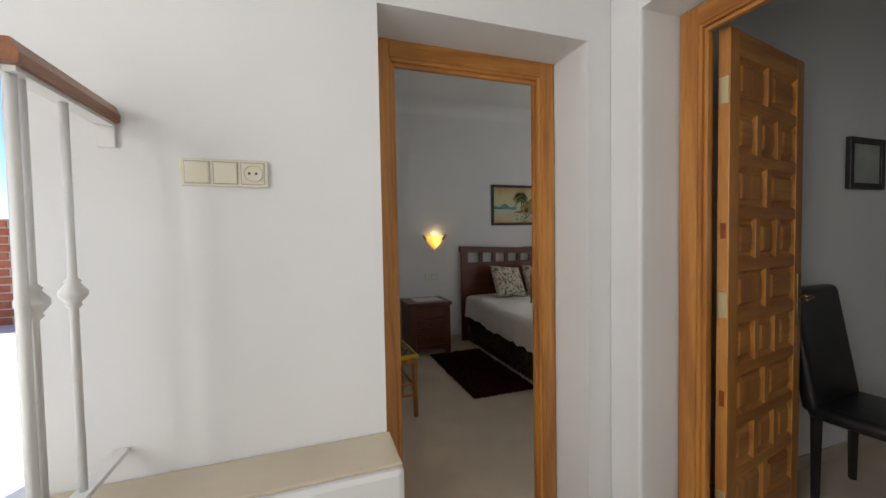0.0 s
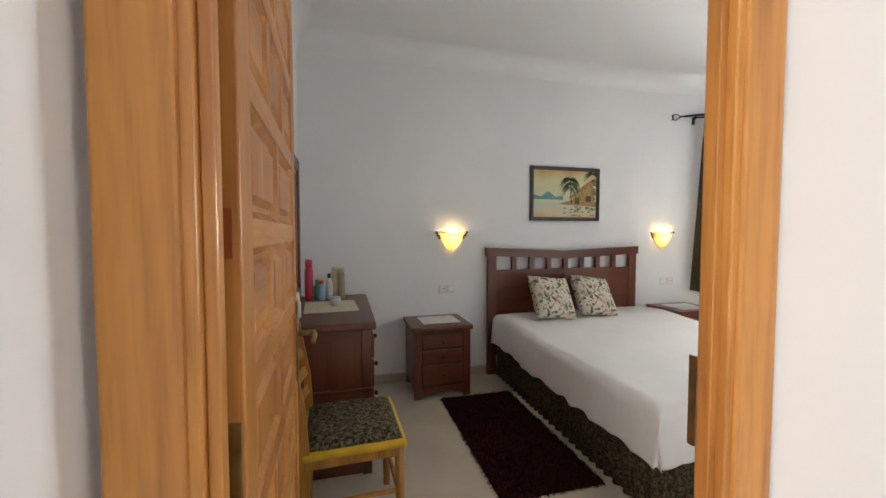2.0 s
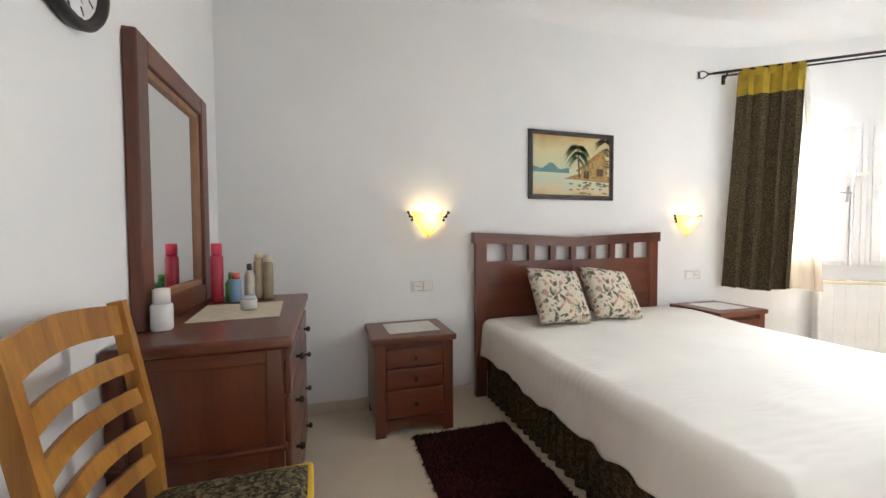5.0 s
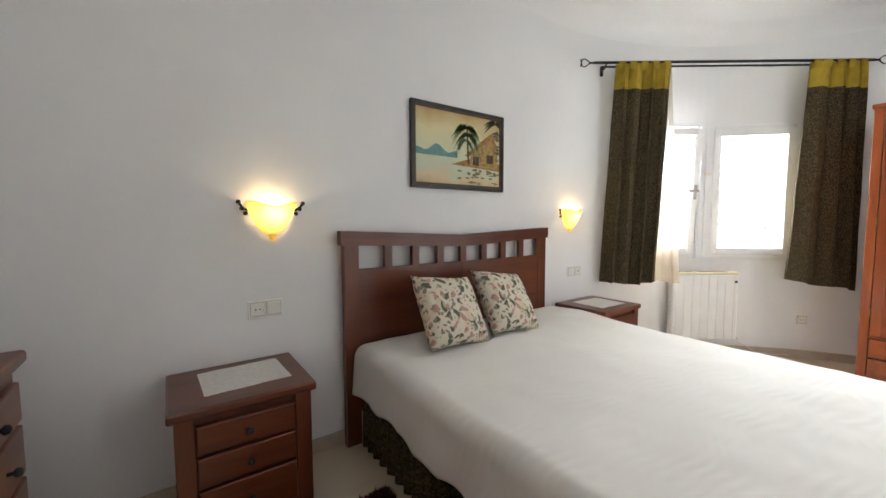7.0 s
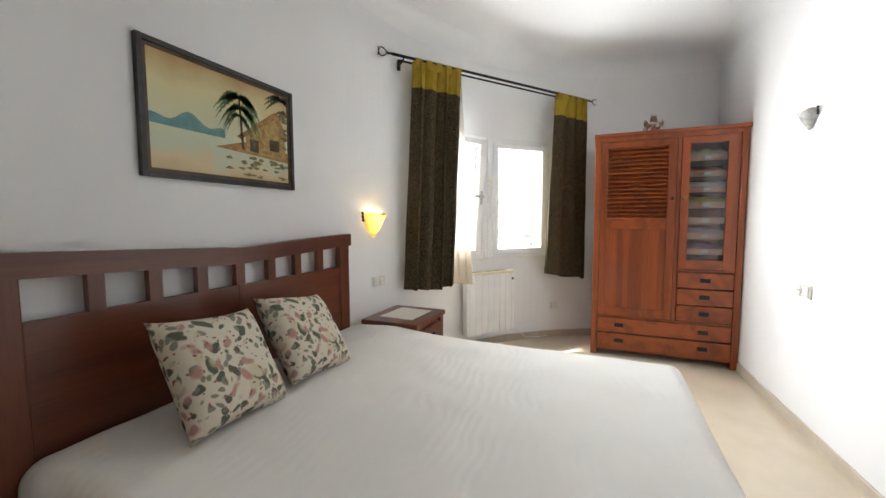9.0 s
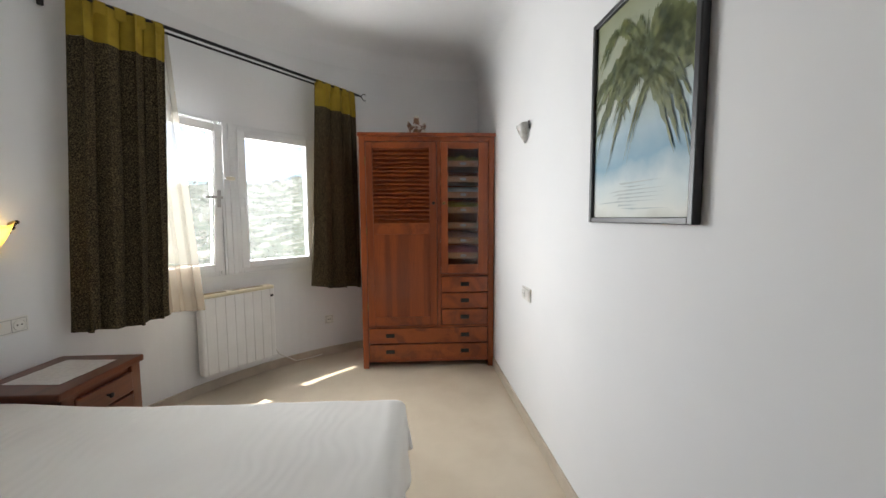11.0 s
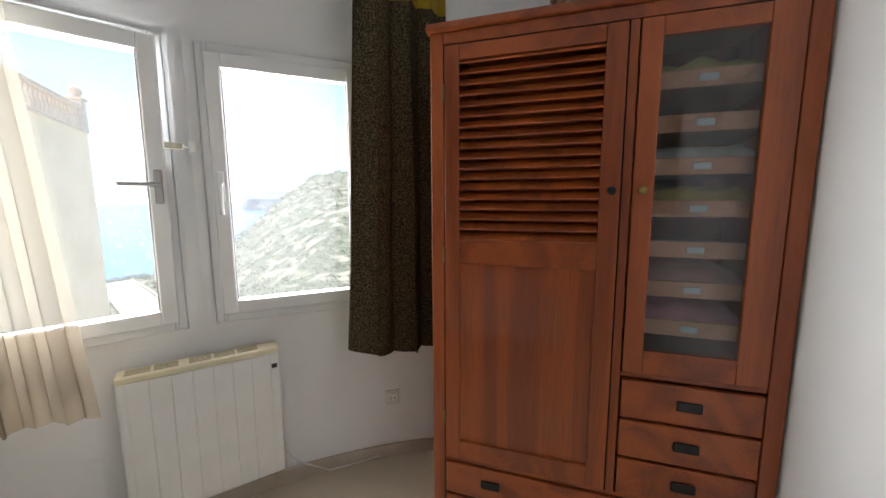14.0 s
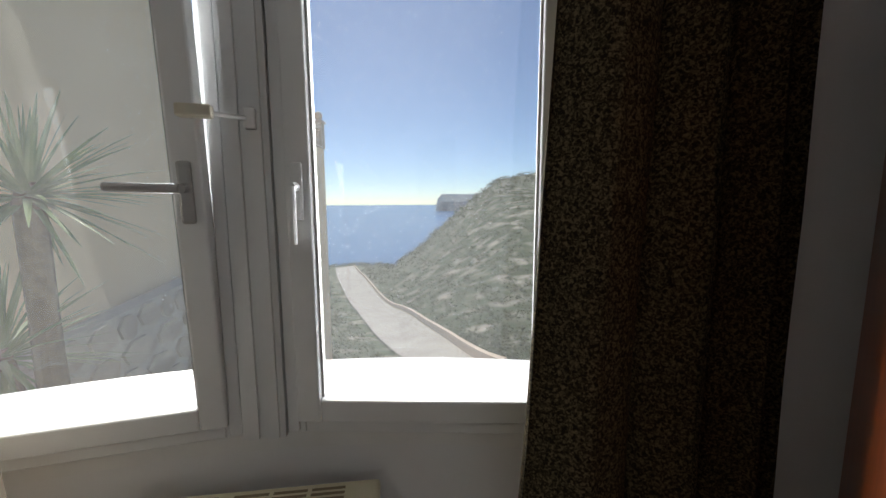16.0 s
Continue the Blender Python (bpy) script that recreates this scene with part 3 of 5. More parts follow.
def spread_point(u, v):
    """The quilt over the mattress: u across from side to side, v from the head to the foot; it hangs over three edges in scallops."""
    drop, rad = 0.235, 0.07
    w, l = BX1 - BX0, 4.62 - BY0
    su, sv = u * (w + 2 * drop) - drop, v * (l + drop)

    def fold(s, length, ends):
        # position and height along a line that bends down beyond its ends
        if s < rad and ends[0]:
            t = rad - s
            if t < rad * 1.57:
                return rad - rad * math.sin(t / rad), -rad * (1 - math.cos(t / rad))
            return 0.0 - 0.02 * (t - rad * 1.57) / drop, -rad - (t - rad * 1.57)
        if s > length - rad and ends[1]:
            t = s - length + rad
            if t < rad * 1.57:
                return length - rad + rad * math.sin(t / rad), -rad * (1 - math.cos(t / rad))
            return length + 0.02 * (t - rad * 1.57) / drop, -rad - (t - rad * 1.57)
        return s, 0.0
    x, zx = fold(su, w, (1, 1))
    y, zy = fold(sv, l, (0, 1))
    edge = min(u, 1 - u) if zx < zy else 1 - v
    z = min(zx, zy)
    hang = max(0.0, -z - rad) / drop
    run = sv if zx < zy else su
    z += 0.016 * hang * abs(math.sin(run * math.pi / 0.16)) * (1 if hang > 0.5 else hang * 2)
    ripple = 0.014 * hang * math.sin(run * 21 + 2 * math.sin(run * 5))
    soft = 0.006 * noise.noise((x * 2.3, y * 2.3, 1)) + 0.004 * noise.noise((x * 7, y * 7, 4))
    puff = 0.03 * math.exp(-((y - 0.25) / 0.3) ** 2)
    px = BX0 + x + (ripple if zx < zy and su > w / 2 else -ripple if zx < zy else 0)
    py = 4.62 - y - (ripple if zy <= zx and zy < 0 else 0)
    return Vector((px, py, 0.545 + z + soft + puff))


quilt = tagged(link("bedspread", sheet(150, 130, spread_point, 0.006), QUILT, None, "", True), "white cotton bedspread with scalloped edge on the bed", "bedspread")


def floral():
    m = mat("floral cotton print", (0.62, 0.57, 0.46), 0.9, bump=0.25, bump_scale=180, spec=0.15)
    nt = m.node_tree
    co = next(n for n in nt.nodes if n.type == "TEX_COORD")
    warp = nt.nodes.new("ShaderNodeTexNoise")
    warp.inputs["Scale"].default_value = 9.0
    add = nt.nodes.new("ShaderNodeMix")
    add.data_type, add.blend_type = "RGBA", "LINEAR_LIGHT"
    add.inputs[0].default_value = 0.06
    nt.links.new(co.outputs["Object"], warp.inputs["Vector"])
    nt.links.new(co.outputs["Object"], add.inputs[6]), nt.links.new(warp.outputs["Color"], add.inputs[7])
    last = None
    for scale, lo, hi, colour, seed in ((19, 0.30, 0.38, (0.11, 0.125, 0.085), 0.0), (26, 0.26, 0.34, (0.24, 0.24, 0.19), 3.1), (15, 0.20, 0.32, (0.46, 0.26, 0.22), 7.3), (12, 0.20, 0.30, (0.58, 0.52, 0.36), 11.7), (38, 0.16, 0.24, (0.30, 0.12, 0.10), 5.5)):
        mp = nt.nodes.new("ShaderNodeMapping")
        mp.inputs["Location"].default_value = (seed, seed * 0.7, seed * 0.3)
        v = nt.nodes.new("ShaderNodeTexVoronoi")
        v.inputs["Scale"].default_value = scale
        r = nt.nodes.new("ShaderNodeMapRange")
        r.inputs[1].default_value, r.inputs[2].default_value, r.inputs[3].default_value, r.inputs[4].default_value = lo, hi, 1.0, 0.0
        mx = nt.nodes.new("ShaderNodeMix")
        mx.data_type = "RGBA"
        mx.inputs[7].default_value = (*colour, 1)
        if last:
            nt.links.new(last, mx.inputs[6])
        else:
            mx.inputs[6].default_value = (0.64, 0.59, 0.48, 1)
        nt.links.new(add.outputs[2], mp.inputs[0]), nt.links.new(mp.outputs[0], v.inputs["Vector"])
        nt.links.new(v.outputs["Distance"], r.inputs[0]), nt.links.new(r.outputs[0], mx.inputs[0])
        last = mx.outputs[2]
    nt.links.new(last, nt.nodes["Principled BSDF"].inputs["Base Color"])
    return m


FLORAL = floral()


def pillow(m, size, group):
    def fn(side):
        def f(u, v):
            a, b = 2 * u - 1, 2 * v - 1
            pinch = 1 - 0.09 * (1 - abs(a) ** 2) * abs(b) ** 3
            pinch2 = 1 - 0.09 * (1 - abs(b) ** 2) * abs(a) ** 3
            t = max(0.0, (1 - a ** 4) * (1 - b ** 4)) ** 0.55
            return Vector((a * size / 2 * pinch2, side * 0.075 * t, b * size / 2 * pinch))
        return f
    bm = sheet(20, 20, fn(-1))
    join(bm, sheet(20, 20, fn(1)))
    bmesh.ops.remove_doubles(bm, verts=bm.verts, dist=0.0008)
    ob = link("cushion", bm, FLORAL, None, "", True)
    ob.matrix_world = m
    return tagged(ob, "square floral cotton cushion leaning on the headboard", "cushion", group)


pillow(pose(2.73, 4.33, 0.745, -33, 6, 4), 0.41, "bed cushions")
pillow(pose(3.17, 4.36, 0.735, -36, 8, 2), 0.41, "bed cushions")


# ---- nightstands ----
def nightstand(m, w, d, h, label):
    ob = thing("nightstand", m, label, "nightstand", "nightstands")
    part("body", box(-w / 2, w / 2, 0.02, d, 0.07, h - 0.035, 0.004), MAHOG_Z, ob)
    part("top", box(-w / 2 - 0.02, w / 2 + 0.02, -0.012, d, h - 0.036, h, 0.008), MAHOG_X, ob)
    for x in (-w / 2, w / 2 - 0.06):
        part("front_stile", box(x, x + 0.06, 0, 0.0205, 0.0, h - 0.037, 0.003), MAHOG_Z, ob)
    arch = [(-w / 2 + 0.06, 0.10), (-w / 2 + 0.06, 0.02)] + [(-w / 2 + 0.06 + (w - 0.12) * k / 12, 0.02 + 0.035 * math.sin(math.pi * k / 12) ** 0.6) for k in range(1, 12)] + [(w / 2 - 0.06, 0.02), (w / 2 - 0.06, 0.10)]
    part("plinth", prism(arch, 0.001, 0.02), MAHOG_X, ob)
    z = 0.11
    for hh in (0.155, 0.11, 0.105):
        dr = part("drawer", box(-w / 2 + 0.063, w / 2 - 0.063, -0.006, 0.018, z, z + hh, 0.006), MAHOG_X, ob)
        part("knob", lathe([(0.006, 0), (0.006, 0.012), (0.013, 0.018), (0.012, 0.026), (0.004, 0.03)], 12, None, pose(0, -0.006, z + hh / 2, 90)), BLACK_IRON, dr, "small dark knob", True)
        z += hh + 0.012
    for x in (-w / 2 + 0.002, w / 2 - 0.042):
        part("back_foot", box(x, x + 0.04, d - 0.05, d - 0.002, 0, 0.07), MAHOG_Z, ob)
    return ob


NZ = 0.572
nightstand(pose(1.735, 4.265, 0), 0.46, 0.425, NZ, "dark mahogany nightstand with three drawers and a lace doily")
nightstand(pose(4.255, 4.215, 0), 0.46, 0.425, NZ, "dark mahogany nightstand with a lace doily beside the bed")


def doily(name, x0, x1, y0, y1, z, mtl, label, turn=0.0):
    cx, cy = (x0 + x1) / 2, (y0 + y1) / 2

    def fn(u, v):
        e = 0.006 * abs(math.sin((u + v) * 40)) * (1 if min(u, v, 1 - u, 1 - v) < 0.02 else 0)
        return Vector(((u - 0.5) * (x1 - x0 + e), (v - 0.5) * (y1 - y0 + e), 0.0015 + 0.0015 * noise.noise((u * 5, v * 5, cx))))
    ob = link(name, sheet(30, 30, fn, 0.0015), mtl)
    ob.matrix_world = pose(cx, cy, z, 0, 0, turn)
    return tagged(ob, label, "doily")


doily("doily", 1.60, 1.91, 4.36, 4.62, NZ + 0.001, LINEN, "white lace doily lying on a nightstand", 2)
doily("doily", 4.12, 4.42, 4.29, 4.55, NZ + 0.001, LINEN, "greyish white lace doily lying on a nightstand", -3)


# ---- wall lamps ----
def sconce(m, lit, label, tiltx=0):
    ob = thing("wall_lamp", m, label, "wall lamp", "wall lamps")
    w, h = 0.118, 0.150

    def fn(u, v):
        a = math.pi * u
        r = 0.16 + 0.84 * (v ** 0.62)
        return Vector((-math.cos(a) * w * r, -0.012 - math.sin(a) * 0.10 * r, -h * (1 - v) + 0.012 * math.sin(a * 3) * v))
    part("shade", sheet(24, 10, fn, 0.004), SHADE if lit else UNLIT, ob, "pointed amber glass shade, lit" if lit else "pointed frosted glass shade, unlit", True)
    part("tip", lathe([(0.004, -0.03), (0.018, -0.012), (0.022, 0.0), (0.012, 0.012)], 12, None, Matrix.Translation((0, -0.022, -h + 0.005))), SHADE if lit else UNLIT, ob, "", True)
    part("back_plate", box(-0.06, 0.06, -0.012, 0.0, -0.11, -0.01, 0.004), WHITE_PAINT, ob)
    for s in (-1, 1):
        bm = tube([(s * 0.09, -0.005, -0.035), (s * 0.125, -0.02, -0.02), (s * 0.142, -0.03, 0.004)], 0.006, 8)
        for p in ((s * 0.142, -0.03, 0.006), (s * 0.128, -0.022, -0.022), (s * 0.112, -0.014, -0.045)):
            mine = bmesh.new()
            bmesh.ops.create_uvsphere(mine, u_segments=8, v_segments=6, radius=0.0105)
            mine.transform(Matrix.Translation(p))
            join(bm, mine)
        part("scroll", bm, BLACK_IRON, ob, "dark iron scroll", True)
    if lit:
        lamp = bpy.data.lights.new("bulb", "POINT")
        lamp.energy, lamp.color, lamp.shadow_soft_size = 0.27, (1.0, 0.76, 0.45), 0.02
        b = new("bulb", lamp)
        b.matrix_world = m @ Matrix.Translation((0, -0.055, -0.03))
    return ob


sconce(pose(1.925, YN, 1.305), True, "lit amber glass wall lamp above the nightstand")
sconce(pose(4.205, YN - 0.018, 1.305), True, "lit amber glass wall lamp above the nightstand")
sconce(pose(4.735, south_y(4.735), 1.89, 0, 0, 182) @ Matrix.Scale(0.62, 4), False, "unlit frosted glass wall lamp with iron scrolls")


# ---- sockets and switches ----
def wall_plate(m, units, label, mtl=WHITE_PLASTIC, pitch=0.071, hgt=0.082):
    ob = thing("wall_socket", m, label, "socket")
    w = pitch * len(units) + 0.012
    part("plate", box(-w / 2, w / 2, -0.011, 0, -hgt / 2, hgt / 2, 0.003), mtl, ob)
    for i, u in enumerate(units):
        x = (i - (len(units) - 1) / 2) * pitch
        # the gap's shade is put into a grey rim round the insert
        part("recess", box(x - 0.0335, x + 0.0335, -0.0118, -0.009, -0.0335, 0.0335, 0.001, seg=1), GREY_METAL, ob, "grey rim for the shaded gap round the insert")
        part("insert", box(x - 0.031, x + 0.031, -0.0125, -0.009, -0.031, 0.031, 0.001, seg=1), mtl, ob)
        if u == "s":
            k = part("rocker", box(x - 0.03, x + 0.03, -0.017, -0.009, -0.03, 0.03, 0.002), mtl, ob)
            k.matrix_local = pose(0, 0, 0, 1.5)
        else:
            bm = lathe([(0.028, 0), (0.027, 0.005), (0.024, 0.005), (0.022, 0.0022)], 20, None, pose(x, -0.0124, 0, 90))
            f = part("outlet", bm, mtl, ob)
            for s in (-1, 1):
                part("hole", rod((x + s * 0.0095, -0.0152, 0), (x + s * 0.0095, -0.0124, 0), 0.004, n=8), DARK_HOLE, f, "dark pin hole")
    return ob


wall_plate(pose(1.885, YN, 0.805), "os", "white double plate with a socket and a switch on the wall")
wall_plate(pose(4.285, YN - 0.025, 0.80, 0, 0, -8), "so", "white double plate with a switch and a socket on the wall")
wall_plate(pose(4.69, south_y(4.69), 0.838, 0, 0, 182), "os", "white double plate with a socket and a switch on the wall")
p = polar(33.7, R)
wall_plate(pose(p.x, p.y, 0.345, 0, 0, 33.7 - 90), "o", "white single socket low on the round wall")
wall_plate(pose(0.285, 1.59, 1.505), "sso", "ivory triple plate with two switches and a socket in the hall", IVORY, 0.073, 0.08)


# ---- pictures ----
def flat_mat(name, a, b, scale=6, contrast=(0.35, 0.65), stretch=(1, 1, 1)):
    return mat(name, a, 0.5, second=b, scale=scale, contrast=contrast, stretch=stretch)


def graded(name, stops, scale=9, amount=0.25):
    """Canvas paint that runs through colours from the foot to the top of the picture, blotched by noise. Local z from 0 to 1 by the stops."""
    m = mat(name, stops[0][1], 0.55)
    nt = m.node_tree
    co = next(n for n in nt.nodes if n.type == "TEX_COORD")
    sx, nz, r, ad = nt.nodes.new("ShaderNodeSeparateXYZ"), nt.nodes.new("ShaderNodeTexNoise"), nt.nodes.new("ShaderNodeValToRGB"), nt.nodes.new("ShaderNodeMath")
    ad.operation, ad.inputs[1].default_value = "MULTIPLY_ADD", amount
    nz.inputs["Scale"].default_value, nz.inputs["Detail"].default_value = scale, 5
    nt.links.new(co.outputs["Object"], sx.inputs[0]), nt.links.new(co.outputs["Object"], nz.inputs["Vector"])
    nt.links.new(nz.outputs["Fac"], ad.inputs[0]), nt.links.new(sx.outputs[2], ad.inputs[2]), nt.links.new(ad.outputs[0], r.inputs[0])
    e = r.color_ramp.elements
    e[0].position, e[0].color = stops[0][0], (*stops[0][1], 1)
    e[1].position, e[1].color = stops[-1][0], (*stops[-1][1], 1)
    for p, c in stops[1:-1]:
        e.new(p).color = (*c, 1)
    nt.links.new(r.outputs[0], nt.nodes["Principled BSDF"].inputs["Base Color"])
    return m


def picture(name, m, w, h, fw, canvas, frame_mat, label, border=0.0):
    ob = thing(name, m, label, "picture")
    for x0, x1 in ((0, fw), (w - fw, w)):
        part("frame", box(x0, x1, -0.026, -0.001, 0, h, 0.003), frame_mat, ob)
    for z0, z1 in ((0, fw), (h - fw, h)):
        part("frame", box(fw, w - fw, -0.025, -0.002, z0, z1, 0.003), frame_mat, ob)
    part("canvas", box(fw, w - fw, -0.014, -0.004, fw, h - fw), canvas, ob)
    if border:
        for x0, x1, z0, z1 in ((fw, fw + border, fw, h - fw), (w - fw - border, w - fw, fw, h - fw), (fw + border, w - fw - border, fw, fw + border), (fw + border, w - fw - border, h - fw - border, h - fw)):
            part("print_border", box(x0, x1, -0.0176, -0.0141, z0, z1), INK_SHADE, ob, "dark worn border of the print")
    return ob


def palm_fronds(x, z, y, length, n, bm=None, droop=0.9, seed=3):
    rnd = random.Random(seed)
    bm = bm or bmesh.new()
    for k in range(n):
        a = math.pi * (1.15 * k / (n - 1) - 0.075)
        l = length * rnd.uniform(0.75, 1.1)
        prev = None
        for i in range(13):
            t = i / 12
            c = Vector((x + math.cos(a) * l * t, y, z + math.sin(a) * l * t * 0.75 - droop * l * t * t * 0.6))
            wd = l * 0.10 * math.sin(math.pi * min(1, t * 0.9 + 0.08)) * (1 if i % 2 else 0.45)
            cur = (bm.verts.new(c + Vector((0.2 * wd, 0, wd))), bm.verts.new(c - Vector((0.2 * wd, 0, wd * 1.5))))
            if prev:
                bm.faces.new((prev[0], cur[0], cur[1], prev[1]))
            prev = cur
    return bm


BEACH = graded("faded beach print", [(0.02, (0.16, 0.11, 0.05)), (0.12, (0.45, 0.33, 0.17)), (0.22, (0.62, 0.50, 0.30)), (0.27, (0.50, 0.55, 0.42)), (0.34, (0.55, 0.58, 0.40)), (0.50, (0.62, 0.56, 0.30)), (0.66, (0.42, 0.24, 0.08))], 5, 0.26)
INK_GREEN, INK_DARK = flat_mat("printed palm green", (0.06, 0.13, 0.045), (0.18, 0.24, 0.10), 60), flat_mat("printed dark foliage", (0.035, 0.035, 0.018), (0.10, 0.09, 0.04), 25)
INK_HUT, INK_ROOF, INK_HILL, INK_SHADE = flat_mat("printed hut wall", (0.46, 0.31, 0.09), (0.26, 0.15, 0.04), 45), flat_mat("printed straw roof", (0.26, 0.13, 0.03), (0.40, 0.22, 0.06), 40), flat_mat("printed blue hills", (0.07, 0.20, 0.21), (0.15, 0.30, 0.28), 15), flat_mat("printed brown shade", (0.05, 0.03, 0.012), (0.09, 0.05, 0.02), 20)
pic = picture("picture", pose(2.70, YN, 1.425), 0.755, 0.518, 0.022, BEACH, BLACK_FRAME, "black framed faded print of a beach hut and palms", 0.013)
hills = [(0.02, 0.205)] + [(0.02 + 0.33 * k / 14, 0.222 + 0.038 * math.sin(math.pi * k / 14) + 0.018 * math.sin(k * 0.95 + 1.0)) for k in range(15)] + [(0.35, 0.203)]
part("print_hills", prism(hills, -0.0155, -0.0145), INK_HILL, pic)
part("print_shore", prism([(0.30, 0.16), (0.72, 0.14), (0.73, 0.19), (0.45, 0.205)], -0.0152, -0.0142), INK_ROOF, pic)
part("print_hut", prism([(0.46, 0.165), (0.70, 0.15), (0.70, 0.26), (0.63, 0.36), (0.46, 0.25)], -0.0160, -0.0148), INK_HUT, pic)
part("print_roof", prism([(0.41, 0.225), (0.63, 0.385), (0.655, 0.385), (0.72, 0.265), (0.705, 0.255), (0.635, 0.35), (0.43, 0.215)], -0.0166, -0.0162), INK_ROOF, pic)
part("print_window", prism([(0.60, 0.19), (0.66, 0.188), (0.66, 0.245), (0.60, 0.245)], -0.0166, -0.0162), INK_SHADE, pic)
part("print_door", prism([(0.48, 0.168), (0.53, 0.165), (0.53, 0.225), (0.48, 0.225)], -0.0166, -0.0162), INK_SHADE, pic)
part("print_trunk", prism([(0.435, 0.17), (0.448, 0.17), (0.432, 0.40), (0.424, 0.40)], -0.0166, -0.0158), INK_SHADE, pic)
bm = palm_fronds(0.425, 0.40, -0.0165, 0.13, 15, droop=1.3)
palm_fronds(0.43, 0.355, -0.0168, 0.115, 13, bm, 1.9, 5)
palm_fronds(0.42, 0.32, -0.0170, 0.09, 11, bm, 2.3, 6)
part("print_palm", bm, INK_GREEN, pic)
bm = palm_fronds(0.68, 0.46, -0.0163, 0.12, 11, seed=8)
palm_fronds(0.715, 0.39, -0.0164, 0.09, 9, bm, seed=9)
for q in bm.verts:
    q.co.x, q.co.z = min(q.co.x, 0.732), min(q.co.z, 0.495)
part("print_palm", bm, INK_DARK, pic)
rnd = random.Random(4)
bm = bmesh.new()
for k in range(46):
    x = 0.34 + 0.36 * rnd.random() ** 0.7
    z = rnd.uniform(0.045, 0.145) if k < 30 else rnd.uniform(0.20, 0.40)
    x = x if k < 30 else rnd.uniform(0.685, 0.712)
    prism([(x + rnd.uniform(0.010, 0.026) * math.cos(c / 9 * 6.283), z + rnd.uniform(0.003, 0.011) * math.sin(c / 9 * 6.283)) for c in range(9)], -0.0163 - k * 0.00002, -0.0155, bm)
scrub = part("print_scrub", bm, flat_mat("printed shore scrub", (0.08, 0.075, 0.03), (0.30, 0.24, 0.11), 55), pic)
scrub["kind"] = "stuff"

PALMSKY = graded("palm beach print", [(0.06, (0.42, 0.42, 0.34)), (0.12, (0.60, 0.62, 0.57)), (0.20, (0.48, 0.56, 0.56)), (0.27, (0.15, 0.30, 0.40)), (0.36, (0.30, 0.42, 0.48)), (0.50, (0.40, 0.44, 0.36)), (0.85, (0.22, 0.24, 0.12))], 6, 0.14)
pic2 = picture("picture", pose(3.835, south_y(3.835) + 0.002, 1.30, 0, 0, 182), 0.56, 0.745, 0.020, PALMSKY, mat("dark grey picture frame", (0.028, 0.028, 0.032), 0.4), "dark framed print of a palm over a white beach")
bm = palm_fronds(0.33, 0.54, -0.0165, 0.33, 17, droop=1.0, seed=11)
palm_fronds(0.46, 0.62, -0.0166, 0.20, 11, bm, 1.4, 17)
palm_fronds(0.10, 0.50, -0.0167, 0.16, 9, bm, 1.8, 18)
palm_fronds(0.33, 0.50, -0.0168, 0.20, 11, bm, 1.6, 12)
palm_fronds(0.30, 0.46, -0.0170, 0.19, 15, bm, 2.2, 13)
palm_fronds(0.24, 0.52, -0.0173, 0.22, 15, bm, 2.0, 23)
palm_fronds(0.38, 0.44, -0.0174, 0.16, 13, bm, 2.6, 24)
palm_fronds(0.17, 0.64, -0.0172, 0.14, 9, bm, 1.2, 14)
for q in bm.verts:
    q.co.x, q.co.z = min(max(q.co.x, 0.022), 0.536), min(max(q.co.z, 0.03), 0.722)
part("print_palm", bm, flat_mat("printed palm leaves", (0.04, 0.065, 0.015), (0.15, 0.17, 0.05), 22), pic2)
bm = bmesh.new()
rnd = random.Random(6)
for k in range(8):
    z = 0.045 + 0.012 * k
    prism([(0.05 + rnd.uniform(0, 0.3), z), (0.25 + rnd.uniform(0, 0.25), z + 0.003), (0.2, z + 0.007)], -0.0163 - k * 0.0001, -0.0156, bm)
part("print_shadow", bm, flat_mat("printed sand shadow", (0.30, 0.36, 0.36), (0.42, 0.46, 0.44), 20), pic2)
pic3 = picture("picture", pose(3.36, 1.587, 1.53), 0.34, 0.29, 0.035, flat_mat("pale faded print", (0.45, 0.47, 0.44), (0.34, 0.38, 0.35), 8), BLACK_FRAME, "small black framed pale print on the far room wall")


# ---- wardrobe ----
W = thing("wardrobe", pose(5.615, 3.168, 0, 0, 0, -90), "reddish teak wardrobe with a louvred door and a glazed door", "wardrobe")
WW, WH, WD = 1.148, 2.035, 0.52
part("side", box(0, 0.05, 0.004, WD, 0, WH - 0.03, 0.004), TEAK_Z, W)
part("side", box(WW - 0.05, WW, 0.004, WD, 0, WH - 0.03, 0.004), TEAK_Z, W)
part("top", box(-0.012, WW + 0.012, -0.010, WD, WH - 0.03, WH, 0.006), TEAK_Y, W)
part("back", box(0.05, WW - 0.05, WD - 0.012, WD - 0.002, 0.08, WH - 0.03), TEAK_Z, W)
part("top_rail", box(0.05, WW - 0.05, 0.006, 0.03, WH - 0.072, WH - 0.031, 0.002), TEAK_Y, W)
part("divider", box(0.655, 0.682, 0.010, WD - 0.015, 0.37, WH - 0.072, 0.002), TEAK_Z, W)
part("bottom", box(0.05, WW - 0.05, 0.01, WD - 0.015, 0.072, 0.09, 0.002), TEAK_Y, W)
part("rail", box(0.05, WW - 0.05, 0.012, WD - 0.015, 0.362, 0.378, 0.002), TEAK_Y, W)
